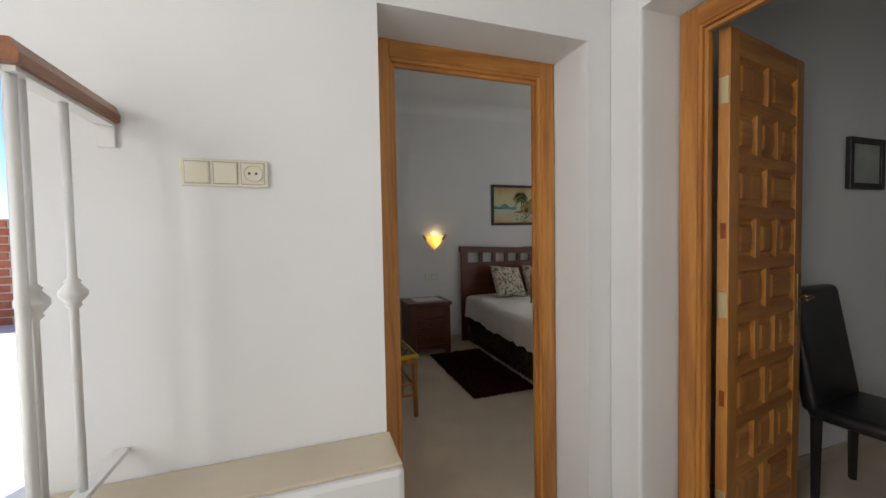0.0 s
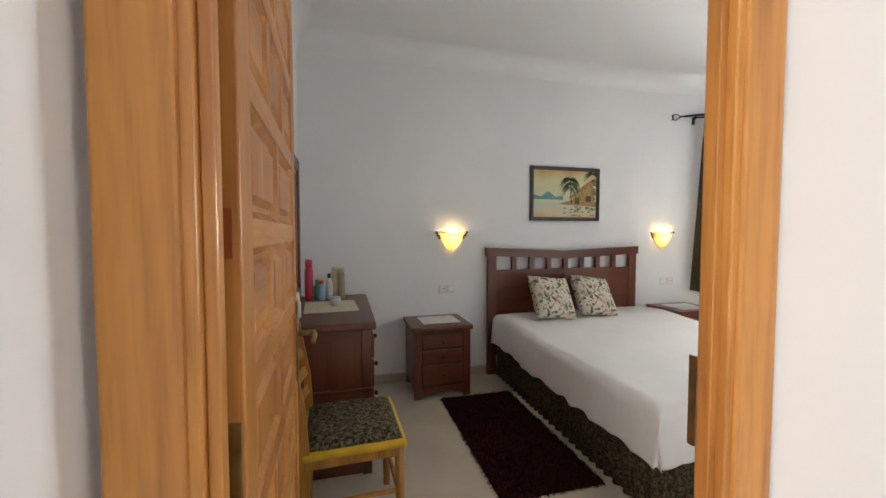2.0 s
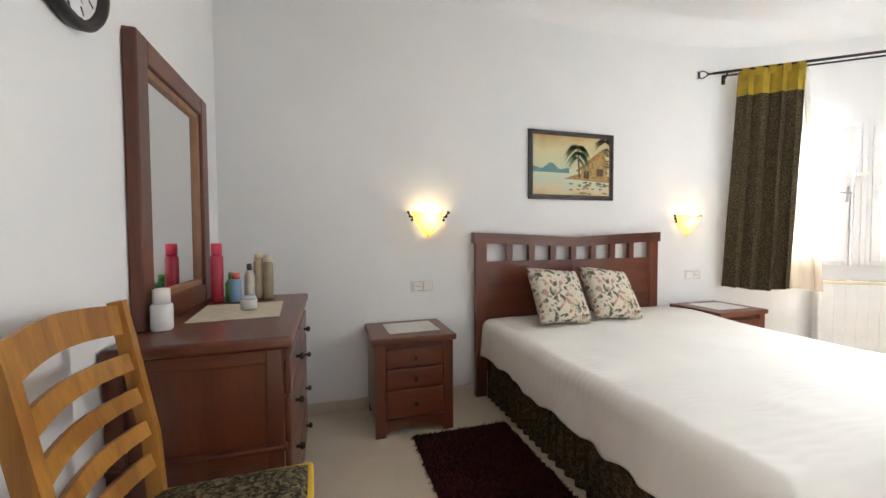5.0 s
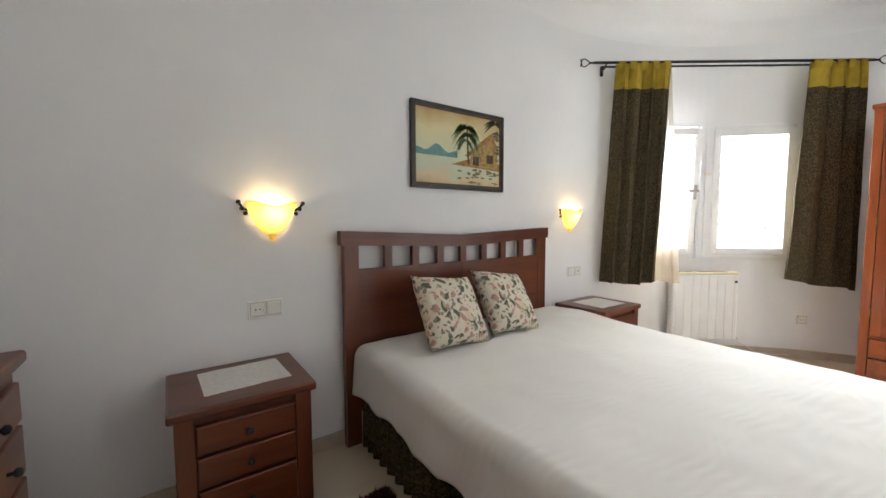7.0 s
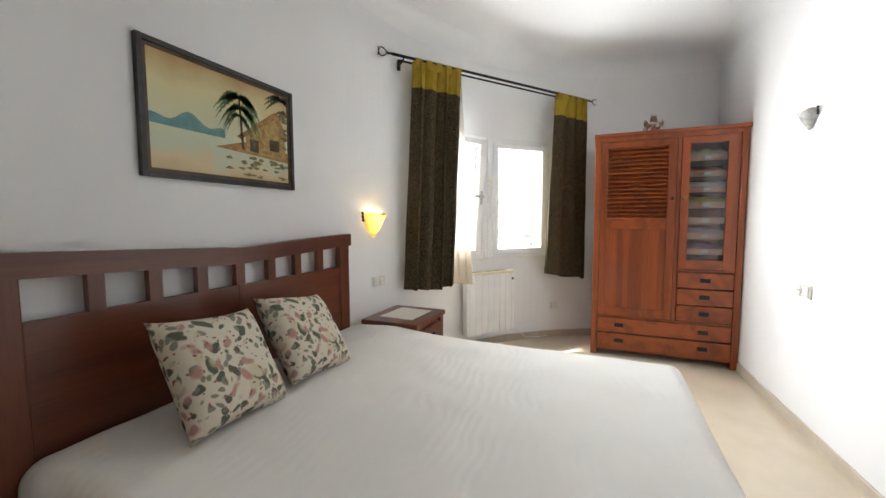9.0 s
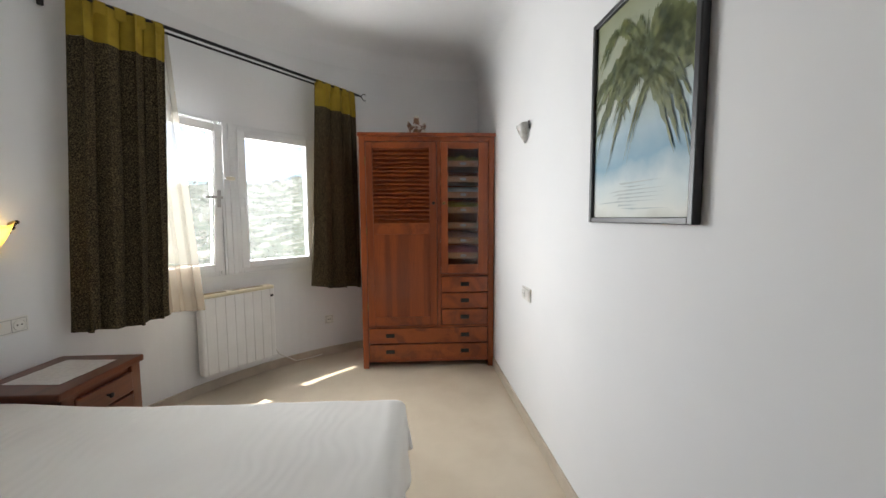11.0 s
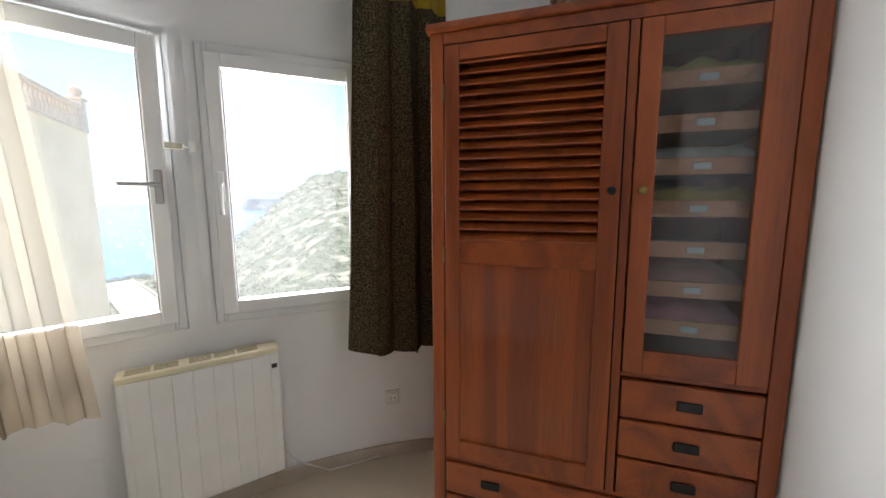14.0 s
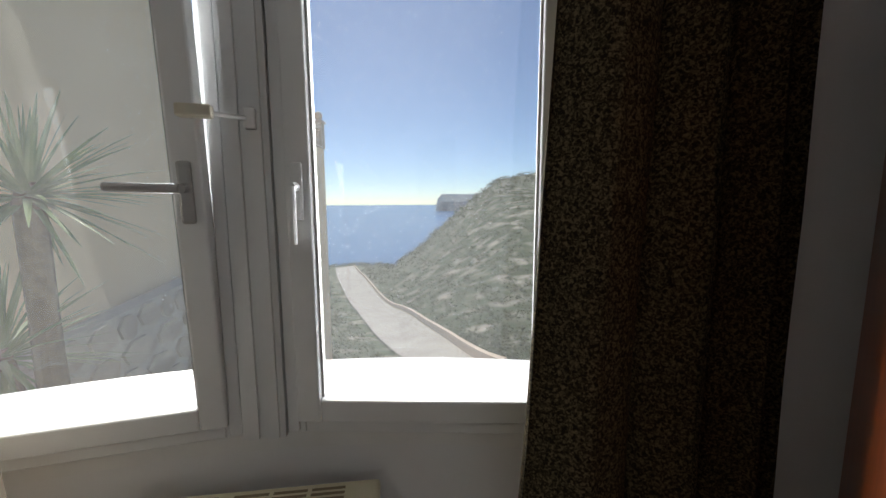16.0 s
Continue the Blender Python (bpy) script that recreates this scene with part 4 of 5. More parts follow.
part("rail", box(0.682, WW - 0.05, 0.012, WD - 0.015, 0.818, 0.834, 0.002), TEAK_Y, W)
part("apron", box(0.05, WW - 0.05, 0.014, 0.032, 0.052, 0.072, 0.002), TEAK_Y, W)
ld = part("louvred_door", box(0.055, 0.110, 0.0, 0.026, 0.383, 1.958, 0.003), TEAK_Z, W, "teak door with louvres above a plain panel")
part("stile", box(0.588, 0.650, 0.0, 0.026, 0.383, 1.958, 0.003), TEAK_Z, ld)
for z0, z1 in ((0.383, 0.458), (1.18, 1.27), (1.905, 1.958)):
    part("rail", box(0.110, 0.588, 0.001, 0.025, z0, z1, 0.003), TEAK_Y, ld)
part("panel", box(0.110, 0.588, 0.011, 0.019, 0.458, 1.18), TEAK_Z, ld)
slat_bm = box(-0.239, 0.239, -0.019, 0.019, -0.0035, 0.0035, 0.0025)
first = part("slat", slat_bm, TEAK_Y, ld)
NS = 18
for k in range(NS):
    o = first if k == 0 else bpy.data.objects.new("slat", first.data)
    if k:
        scene.collection.objects.link(o)
        o.parent = ld
    o.matrix_local = pose(0.349, 0.015, 1.288 + 0.62 * k / (NS - 1) - 0.004, 42)
part("knob", lathe([(0.007, 0), (0.007, 0.012), (0.014, 0.018), (0.010, 0.027)], 12, None, pose(0.622, 0.0, 1.445, 90)), BLACK_IRON, ld, "small dark knob", True)
gd = part("glazed_door", box(0.686, 0.746, 0.0, 0.026, 0.838, 1.958, 0.003), TEAK_Z, W, "teak door with a tall glass pane")
part("stile", box(1.010, 1.094, 0.0, 0.026, 0.838, 1.958, 0.003), TEAK_Z, gd)
for z0, z1 in ((0.838, 0.918), (1.903, 1.958)):
    part("rail", box(0.746, 1.010, 0.001, 0.025, z0, z1, 0.003), TEAK_Y, gd)
g = part("pane", box(0.746, 1.010, 0.012, 0.015, 0.918, 1.903), CABINET_GLASS, gd)
g.visible_shadow = False
part("knob", lathe([(0.007, 0), (0.007, 0.012), (0.014, 0.018), (0.010, 0.027)], 12, None, pose(0.712, 0.0, 1.445, 90)), BRASS, gd, "brass knob", True)
CLOTH = [mat("folded cloth " + n, c, 0.9, second=tuple(v * 0.7 for v in c), scale=12) for n, c in (("yellow", (0.5, 0.38, 0.08)), ("white", (0.6, 0.6, 0.6)), ("grey", (0.3, 0.32, 0.36)), ("pink", (0.5, 0.18, 0.24)), ("rose", (0.5, 0.27, 0.25)))]
CLOTH_NAMES = ("yellow", "white", "grey", "pink", "rose")
CLOTH_AT = {0: 3, 1: 4, 3: 0, 4: 1, 6: 0}        # tray from below: cloth
for k in range(7):
    z = 0.965 + 0.133 * k
    tray = part("tray", box(0.69, 1.09, 0.07, WD - 0.02, z, z + 0.012), TEAK_Y, W, "inner sliding tray")
    part("tray_front", box(0.69, 1.09, 0.055, 0.071, z - 0.004, z + 0.05, 0.003), wood("pale tray wood", (0.52, 0.25, 0.13), (0.42, 0.18, 0.09), 1) if k == 0 else bpy.data.materials["pale tray wood"], tray)
    part("pull", box(0.86, 0.91, 0.050, 0.055, z + 0.012, z + 0.034, 0.002), GREY_METAL, tray, "small metal pull")
    if k in CLOTH_AT:
        c = tagged(link("folded_clothes", sheet(16, 12, lambda u, v: Vector((0.36 * (u - 0.5), 0.28 * (v - 0.5), 0.001 + (0.078 + 0.030 * noise.noise((u * 5, v * 5, k))) * max(0.0, (1 - (2 * u - 1) ** 6) * (1 - (2 * v - 1) ** 6)) ** 0.5))), CLOTH[CLOTH_AT[k]], None, "", True), CLOTH_NAMES[CLOTH_AT[k]] + " folded clothes on a wardrobe tray", "clothes", "folded clothes")
        c.matrix_world = W.matrix_world @ pose(0.88, 0.225, z + 0.0125)
for k in range(3):
    d = part("drawer", box(0.688, 1.094, 0.002, 0.024, 0.384 + 0.145 * k, 0.384 + 0.145 * k + 0.134, 0.004), TEAK_Y, W)
    part("cup_pull", box(0.855, 0.93, -0.006, 0.003, 0.435 + 0.145 * k, 0.47 + 0.145 * k, 0.005), BLACK_IRON, d, "dark recessed metal pull")
for k in range(2):
    d = part("drawer", box(0.055, 1.094, 0.002, 0.024, 0.078 + 0.145 * k, 0.078 + 0.145 * k + 0.134, 0.004), TEAK_Y, W)
    for x in (0.20, 0.855):
        part("cup_pull", box(x, x + 0.075, -0.006, 0.003, 0.13 + 0.145 * k, 0.165 + 0.145 * k, 0.005), BLACK_IRON, d, "dark recessed metal pull")
for z in (0.55, 1.21, 1.80):
    part("hinge", box(0.046, 0.054, -0.003, 0.004, z - 0.03, z + 0.03), BRASS, ld, "small brass hinge")

# figurine on the wardrobe: one plain shape
bm = lathe([(0.055, 0), (0.075, 0.02), (0.078, 0.05), (0.06, 0.085), (0.03, 0.1)], 18)
lathe([(0.022, 0.09), (0.03, 0.10), (0.02, 0.16), (0.012, 0.165)], 12, bm)
for s in (-1, 1):
    lathe([(0.018, 0), (0.02, 0.02), (0.006, 0.05)], 8, bm, pose(s * 0.055, 0, 0.075, 0, s * 20))
    lathe([(0.02, 0), (0.028, 0.012), (0.015, 0.028)], 10, bm, pose(s * 0.026, -0.062, 0.035, 90))
fig = link("figurine", bm, [mat("brown glazed clay", (0.16, 0.07, 0.03), 0.4, second=(0.55, 0.5, 0.45), scale=22, contrast=(0.5, 0.56))], None, "", True)
fig.matrix_world = pose(5.84, 2.685, WH, 0, 0, -75) @ Matrix.Diagonal((1.1, 1.1, 1.15, 1))
tagged(fig, "small brown and white clay figurine on the wardrobe", "figurine")


# ---- curtains ----
CM = pose(4.378, 4.584, 0, 0, 0, -36.87)
rodthing = thing("curtain_rod", CM, "black double curtain rod with scroll ends", "curtain rod")
part("rod", rod((0, 0, 2.50), (2.23, 0, 2.50), 0.011), BLACK_IRON, rodthing, "", True)
part("rod", rod((0.08, 0.055, 2.488), (2.19, 0.055, 2.488), 0.008), BLACK_IRON, rodthing, "", True)
for x, s in ((0.0, -1), (2.23, 1)):
    bm = tube([(x, 0, 2.5), (x + s * 0.04, 0, 2.5)], 0.008)
    for q in (-1, 1):
        tube([(x + s * (0.03 + 0.012 * k + 0.02 * math.sin(k * 0.5)), 0, 2.5 + q * (0.032 * math.sin(k * 0.62))) for k in range(8)], 0.0045, 6, bm)
    part("finial", bm, BLACK_IRON, rodthing, "black scroll finial", True)
for x, back in ((0.10, 0.105), (2.16, 0.07)):
    bm = tube([(x, 0, 2.49), (x, 0.03, 2.468), (x, back, 2.468)], 0.007)
    rod((x, back - 0.01, 2.43), (x, back - 0.01, 2.505), 0.014, bm=bm)
    part("bracket", bm, BLACK_IRON, rodthing, "", True)


def drape(name, s0, s1, b0, b1, ztop, zband, zbot, waves, amp, y, mats, label, seed, tabs=0, thick=0.004, slant=0.0):
    ob = thing(name, CM, label, "curtain", "curtains")

    def fn(z0, z1):
        def f(u, v):
            z = z0 + (z1 - z0) * v
            k = (ztop - z) / (ztop - zbot)
            x = (s0 + (s1 - s0) * u) * (1 - k) + (b0 + (b1 - b0) * u) * k
            ph = u * waves * 2 * math.pi + 0.9 * math.sin(u * 5 + seed) + 0.4 * k * math.sin(seed + 3 * u)
            a = amp * (0.65 + 0.5 * k) * (0.75 + 0.25 * math.sin(u * 11 + seed))
            hem = 0.010 * math.sin(u * 7 + seed) * k
            return Vector((x + 0.42 * a * math.sin(2 * ph), y + a * (math.sin(ph) + 0.18 * math.sin(2.3 * ph + seed)) + 0.01 * noise.noise((u * 3, z * 2, seed)), z + (hem if v == 1 else 0) + slant * (1 - 2 * u) * k))
        return f
    n = int(waves * 20)

    def cloth(z0, z1, rows):
        bm = sheet(n, rows, fn(z0, z1))
        if thick:
            back = sheet(n, rows, fn(z0, z1))
            bmesh.ops.translate(back, verts=back.verts[:], vec=(0, thick, 0))
            join(bm, back)
        return bm
    part("drop", cloth(zband, zbot, 30), mats[0], ob, "", True)
    part("band", cloth(ztop, zband + 0.0005, 6), mats[1], ob, "mustard yellow top band" if mats[1] is MUSTARD else "", True)
    for k in range(tabs):
        x = s0 + (s1 - s0) * (k + 0.5) / tabs
        bm = bmesh.new()
        pts = [(x, y - 0.012, ztop - 0.05), (x, y - 0.015, ztop), (x, y - 0.010, ztop + 0.016), (x, y + 0.004, ztop + 0.02), (x, y + 0.014, ztop + 0.012), (x, y + 0.012, ztop - 0.05)]
        vs = [[bm.verts.new((px + e, py, pz)) for px, py, pz in pts] for e in (-0.026, 0.026)]
        for i in range(len(pts) - 1):
            bm.faces.new((vs[0][i], vs[0][i + 1], vs[1][i + 1], vs[1][i]))
        part("tab", bm, mats[1], ob, "", True)
    return ob


drape("curtain", 0.17, 0.62, 0.10, 0.56, 2.485, 2.285, 0.70, 4.5, 0.050, -0.02, (CURTAIN, MUSTARD), "dark brown flecked curtain with a mustard yellow top", 1.0, 5)
drape("curtain", 1.71, 2.16, 1.63, 2.215, 2.485, 2.285, 0.68, 3.4, 0.052, -0.02, (CURTAIN, MUSTARD), "dark brown flecked curtain with a mustard yellow top", 2.3, 5, slant=0.05)
drape("voile_curtain", 0.40, 0.65, 0.42, 0.77, 2.48, 1.02, 0.70, 4.5, 0.024, 0.055, (SHEER_BAND, SHEER), "sheer ivory voile curtain with a sand hem", 4.0, 0, 0.0)

# ---- radiator ----
RM = pose(5.122, 4.238, 0, 0, 0, -37.4)
rad = thing("radiator", RM, "white electric panel radiator with seven fins under the window", "radiator")
RW = 0.572
SLOT = mat("shaded vent", (0.25, 0.20, 0.12), 0.7)
part("back_plate", box(0.02, RW - 0.03, 0.004, 0.066, 0.17, 0.737), WHITE_PAINT, rad)
for k in range(7):
    x = 0.03 + (RW - 0.075) * k / 7
    part("fin", box(x + 0.0008, x + (RW - 0.075) / 7 - 0.0008, 0.0, 0.07, 0.165, 0.7385, 0.003), WHITE_PAINT, rad)
part("end_panel", box(0.0, 0.03, 0.002, 0.085, 0.16, 0.745, 0.014, seg=3), WHITE_PAINT, rad)
part("end_panel", box(RW - 0.045, RW, 0.002, 0.085, 0.16, 0.745, 0.010, seg=3), WHITE_PAINT, rad)
bm = box(0.0, RW, 0.0, 0.09, 0.738, 0.768, 0.010, seg=3)
cov = part("top_cover", bm, mat("cream plastic cover", (0.72, 0.66, 0.48), 0.4), rad, "cream slotted top cover")
for k in range(3):
    for j in range(4):
        x = 0.235 + 0.088 * k
        part("slot", box(x, x + 0.078, 0.014 + 0.016 * j, 0.022 + 0.016 * j, 0.767, 0.7690), SLOT, cov, "brownish vent slot")
        if k < 2:
            x = 0.03 + 0.09 * k
            part("slot", box(x, x + 0.08, 0.014 + 0.016 * j, 0.022 + 0.016 * j, 0.767, 0.7690), SLOT, cov, "brownish vent slot")
part("display", box(RW - 0.035, RW - 0.012, -0.002, 0.004, 0.672, 0.692, 0.001), BLACK_PLASTIC, rad, "small black display")
part("switch", box(RW - 0.002, RW + 0.008, 0.03, 0.05, 0.23, 0.27, 0.002), WHITE_PLASTIC, rad)
for x in (0.1, RW - 0.1):
    part("wall_bracket", box(x - 0.015, x + 0.015, 0.068, 0.135, 0.55, 0.60), WHITE_PAINT, rad)
cable = tagged(link("power_cable", tube([(5.592, 3.935, 0.26), (5.66, 3.90, 0.14), (5.78, 3.80, 0.03), (5.92, 3.68, 0.012), (6.01, 3.58, 0.02), (6.05, 3.55, 0.15), (6.035, 3.55, 0.33)], 0.004, 8), WHITE_PLASTIC, None, "", True), "thin white power cable from the radiator to the socket", "cable")

# ---- dresser ----
D = thing("dresser", pose(0.642, 3.43, 0), "dark mahogany dresser with five drawers against the wall", "dresser")
DW, DD, DHT = 0.508, 0.99, 0.83
part("body", box(0, DW - 0.03, 0.03, DD - 0.02, 0.05, DHT - 0.04, 0.004), MAHOG_Z, D)
part("top", box(-0.002, DW, 0.0, DD, DHT - 0.04, DHT, 0.012, seg=3), MAHOG_Y, D)
for x0, x1 in ((0, 0.05), (DW - 0.08, DW - 0.03)):
    part("side_stile", box(x0, x1, 0.015, 0.031, 0.0, DHT - 0.041, 0.003), MAHOG_Z, D)
for z0, z1 in ((0.04, 0.10), (0.425, 0.475), (DHT - 0.085, DHT - 0.042)):
    part("side_rail", box(0.05, DW - 0.08, 0.016, 0.031, z0, z1, 0.003), MAHOG_X, D)
part("side_moulding", box(0.0, DW - 0.02, 0.005, 0.03, 0.46, 0.478, 0.005), MAHOG_X, D)
part("plinth", box(0, DW - 0.03, 0.03, DD - 0.02, 0.0, 0.05), MAHOG_Y, D)
z = 0.07
for hh, cols in ((0.19, 1), (0.18, 1), (0.15, 1), (0.12, 2)):
    for c in range(cols):
        y0, y1 = 0.05 + (DD - 0.09) * c / cols, 0.05 + (DD - 0.09) * (c + 1) / cols - 0.01
        dr = part("drawer", box(DW - 0.031, DW - 0.010, y0, y1, z, z + hh, 0.006), MAHOG_Y, D)
        for ky in ((y0 + 0.16, y1 - 0.16) if cols == 1 else ((y0 + y1) / 2,)):
            part("knob", lathe([(0.006, 0), (0.006, 0.012), (0.014, 0.018), (0.012, 0.028), (0.004, 0.032)], 12, None, pose(DW - 0.010, ky, z + hh / 2, 0, 90)), BLACK_IRON, dr, "small dark knob", True)
    z += hh + 0.012

M = thing("mirror", pose(0.637, 3.625, DHT + 0.002), "tall mahogany framed mirror standing on the dresser", "mirror")
MW, MH, MF = 0.745, 1.0, 0.085
INLAY = wood("paler inlay wood", (0.30, 0.15, 0.07), (0.22, 0.10, 0.045), 2)
for y0, y1 in ((0, MF), (MW - MF, MW)):
    part("frame", box(0, 0.042, y0, y1, 0, MH, 0.006), MAHOG_Z, M)
for z0, z1 in ((0, MF), (MH - MF, MH)):
    part("frame", box(0.001, 0.041, MF, MW - MF, z0, z1, 0.006), MAHOG_Y, M)
for y0, y1, z0, z1 in ((MF, MF + 0.03, MF, MH - MF), (MW - MF - 0.03, MW - MF, MF, MH - MF), (MF, MW - MF, MF, MF + 0.03), (MF, MW - MF, MH - MF - 0.03, MH - MF)):
    part("inlay", box(0.002, 0.028, y0, y1, z0, z1, 0.003), INLAY, M)
part("glass", box(0.002, 0.014, MF + 0.03, MW - MF - 0.03, MF + 0.03, MH - MF - 0.03), MIRROR, M, "mirror glass")
part("back_stand", box(0.0, 0.01, 0.2, 0.5, 0.0, 0.05), MAHOG_Z, M)

# ---- clock ----
C = thing("wall_clock", pose(0.637, 3.345, 1.845, 0, 90, 0), "round black rimmed wall clock with a white dial", "clock")
part("rim", lathe([(0.135, 0.0), (0.158, 0.004), (0.160, 0.022), (0.150, 0.034), (0.134, 0.032), (0.132, 0.012)], 40), BLACK_PLASTIC, C, "", True)
part("dial", lathe([(0.133, 0.0), (0.133, 0.012), (0.001, 0.0125)], 40), mat("white clock dial", (0.75, 0.76, 0.77), 0.5, second=(0.70, 0.71, 0.72), scale=10), C)
for k in range(12):
    bm = box(0.100, 0.122, -0.003 if k % 3 else -0.005, 0.003 if k % 3 else 0.005, 0.0126, 0.0136)
    bm.transform(pose(0, 0, 0, 0, 0, k * 30))
    part("hour_mark", bm, BLACK_PLASTIC, C)
for a, l, wd in ((150, 0.065, 0.006), (35, 0.095, 0.0045)):
    bm = box(-0.015, l, -wd / 2, wd / 2, 0.0140, 0.0152)
    bm.transform(pose(0, 0, 0, 0, 0, a))
    part("clock_pointer", bm, GREY_METAL, C)


# ---- chair at the dresser ----
CH = thing("chair", pose(0.815, 3.125, 0, 0, 0, 2), "ochre wooden ladder back chair with a mottled seat pad", "chair")
for y in (-0.205, 0.205):
    part("front_leg", rod((0.38, y, 0), (0.375, y, 0.43), 0.017, 0.021, 12), CHAIRWOOD, CH, "", True)
    part("back_post", prism([(-0.03, 0), (0.012, 0), (0.024, 0.44), (0.012, 0.62), (-0.055, 0.985), (-0.088, 0.98), (-0.022, 0.60), (-0.014, 0.44)], y - 0.015, y + 0.015), CHAIRWOOD, CH)
for z in (0.16, 0.24):
    for y in (-0.205, 0.205):
        part("stretcher", rod((0.0, y, z), (0.375, y, z), 0.010), CHAIRWOOD, CH, "", True)
part("stretcher", rod((0.375, -0.2, 0.22), (0.375, 0.2, 0.22), 0.010), CHAIRWOOD, CH, "", True)
for z, hh in ((0.555, 0.04), (0.645, 0.04), (0.735, 0.04), (0.825, 0.045), (0.935, 0.075)):
    xc = 0.012 - 0.185 * max(0, z - 0.6)
    bm = sheet(14, 2, lambda u, v: Vector((xc - 0.028 * math.sin(math.pi * u) - 0.012 * v, -0.2 + 0.4 * u, z - hh / 2 + hh * v + 0.018 * math.sin(math.pi * u) * (1 if z > 0.9 else 0.5))), 0.014)
    part("slat", bm, CHAIRWOOD, CH)
part("seat_rail", box(0.0, 0.395, -0.222, 0.222, 0.39, 0.432, 0.006), CHAIRWOOD, CH)
part("seat_trim", box(-0.005, 0.405, -0.228, 0.228, 0.425, 0.455, 0.012, seg=3), SEAT_YELLOW, CH, "bright yellow cloth trim", True)
part("seat_pad", sheet(20, 20, lambda u, v: Vector((0.005 + 0.385 * u, -0.205 + 0.41 * v, 0.456 + 0.028 * max(0.0, (1 - (2 * u - 1) ** 6) * (1 - (2 * v - 1) ** 6)) ** 0.5 + 0.003 * noise.noise((u * 6, v * 6, 0))))), CUSHION_SEAT, CH, "dark mottled seat pad", True)

# ---- rug ----
rug = thing("rug", pose(1.995, 3.635, 0), "dark maroon shaggy bedside rug on the floor", "rug")
part("backing", box(-0.285, 0.285, -0.59, 0.59, 0.001, 0.010, 0.003), RUG, rug)
rnd = random.Random(21)
verts, faces = [], []
for k in range(9000):
    x, y = rnd.uniform(-0.288, 0.288), rnd.uniform(-0.592, 0.592)
    a, l, t = rnd.uniform(0, 6.283), rnd.uniform(0.010, 0.022), rnd.uniform(0.004, 0.014)
    dx, dy = math.cos(a), math.sin(a)
    i = len(verts)
    verts += [(x - dy * 0.004, y + dx * 0.004, 0.008), (x + dy * 0.004, y - dx * 0.004, 0.008), (x + dx * t, y + dy * t, 0.008 + l)]
    faces.append((i, i + 1, i + 2))
for k in range(420):
    side = k % 4
    u = rnd.uniform(-1, 1)
    x, y, nx, ny = ((u * 0.285, 0.59, 0, 1), (u * 0.285, -0.59, 0, -1), (0.285, u * 0.59, 1, 0), (-0.285, u * 0.59, -1, 0))[side]
    l, e = rnd.uniform(0.010, 0.026), rnd.uniform(-0.6, 0.6)
    i = len(verts)
    verts += [(x - ny * 0.005, y + nx * 0.005, 0.009), (x + ny * 0.005, y - nx * 0.005, 0.009), (x + (nx + e * ny) * l, y + (ny + e * nx) * l, 0.002)]
    faces.append((i, i + 1, i + 2))
me = bpy.data.meshes.new("pile")
me.from_pydata(verts, [], faces)
me.materials.append(RUG)
pile = new("pile", me)
pile.parent = rug
pile["kind"] = "stuff"

# ---- small things on the dresser ----
doily("table_runner", 0.74, 1.06, 3.76, 4.14, DHT + 0.001, CREAM_LINEN, "cream embroidered cloth lying on the dresser", 4)


def bottle(x, y, profile, colour, cap, label, name="bottle", cat="bottle", rough=0.3, capcol=(0.7, 0.7, 0.7)):
    ob = thing(name, pose(x, y, DHT + (0.004 if 3.76 < y < 4.14 and 0.74 < x < 1.06 else 0.001)), label, cat, "toiletries")
    part("body", lathe(profile, 16), mat(name + " " + label[:14], colour, rough, second=tuple(v * 0.85 for v in colour), scale=20), ob, "", True)
    r, z = profile[-1]
    part("cap", lathe([(cap[0], z), (cap[0], z + cap[1]), (cap[0] * 0.8, z + cap[1] + 0.003)], 14), mat("cap " + label[:12], capcol, 0.35), ob, "", True)
    return ob


bottle(0.745, 4.22, [(0.026, 0), (0.028, 0.01), (0.028, 0.22), (0.02, 0.235)], (0.45, 0.02, 0.05), (0.024, 0.05), "tall red spray can on the dresser", capcol=(0.6, 0.03, 0.08))
bottle(0.80, 4.25, [(0.026, 0), (0.028, 0.01), (0.028, 0.09), (0.015, 0.11)], (0.10, 0.38, 0.12), (0.014, 0.03), "small green bottle on the dresser", capcol=(0.1, 0.4, 0.1))
bottle(0.83, 4.20, [(0.024, 0), (0.026, 0.01), (0.026, 0.10), (0.018, 0.115)], (0.20, 0.34, 0.50), (0.018, 0.025), "small blue bottle with a red cap", capcol=(0.6, 0.06, 0.05))
bottle(0.88, 4.26, [(0.024, 0), (0.025, 0.01), (0.025, 0.12), (0.012, 0.15)], (0.62, 0.60, 0.52), (0.012, 0.03), "white lotion bottle on the dresser", capcol=(0.03, 0.03, 0.03))
bottle(0.92, 4.29, [(0.024, 0), (0.026, 0.008), (0.026, 0.19), (0.02, 0.20)], (0.55, 0.46, 0.30), (0.021, 0.03), "tall cream can on the dresser", capcol=(0.6, 0.52, 0.36))
bottle(0.965, 4.27, [(0.024, 0), (0.026, 0.008), (0.026, 0.18), (0.02, 0.19)], (0.30, 0.24, 0.15), (0.022, 0.03), "tall bronze can on the dresser", capcol=(0.55, 0.5, 0.4))
bottle(0.93, 3.96, [(0.030, 0), (0.034, 0.006), (0.034, 0.04), (0.03, 0.044)], (0.6, 0.6, 0.58), (0.031, 0.012), "small white jar with dark writing bars", "jar", "jar", capcol=(0.55, 0.56, 0.58))
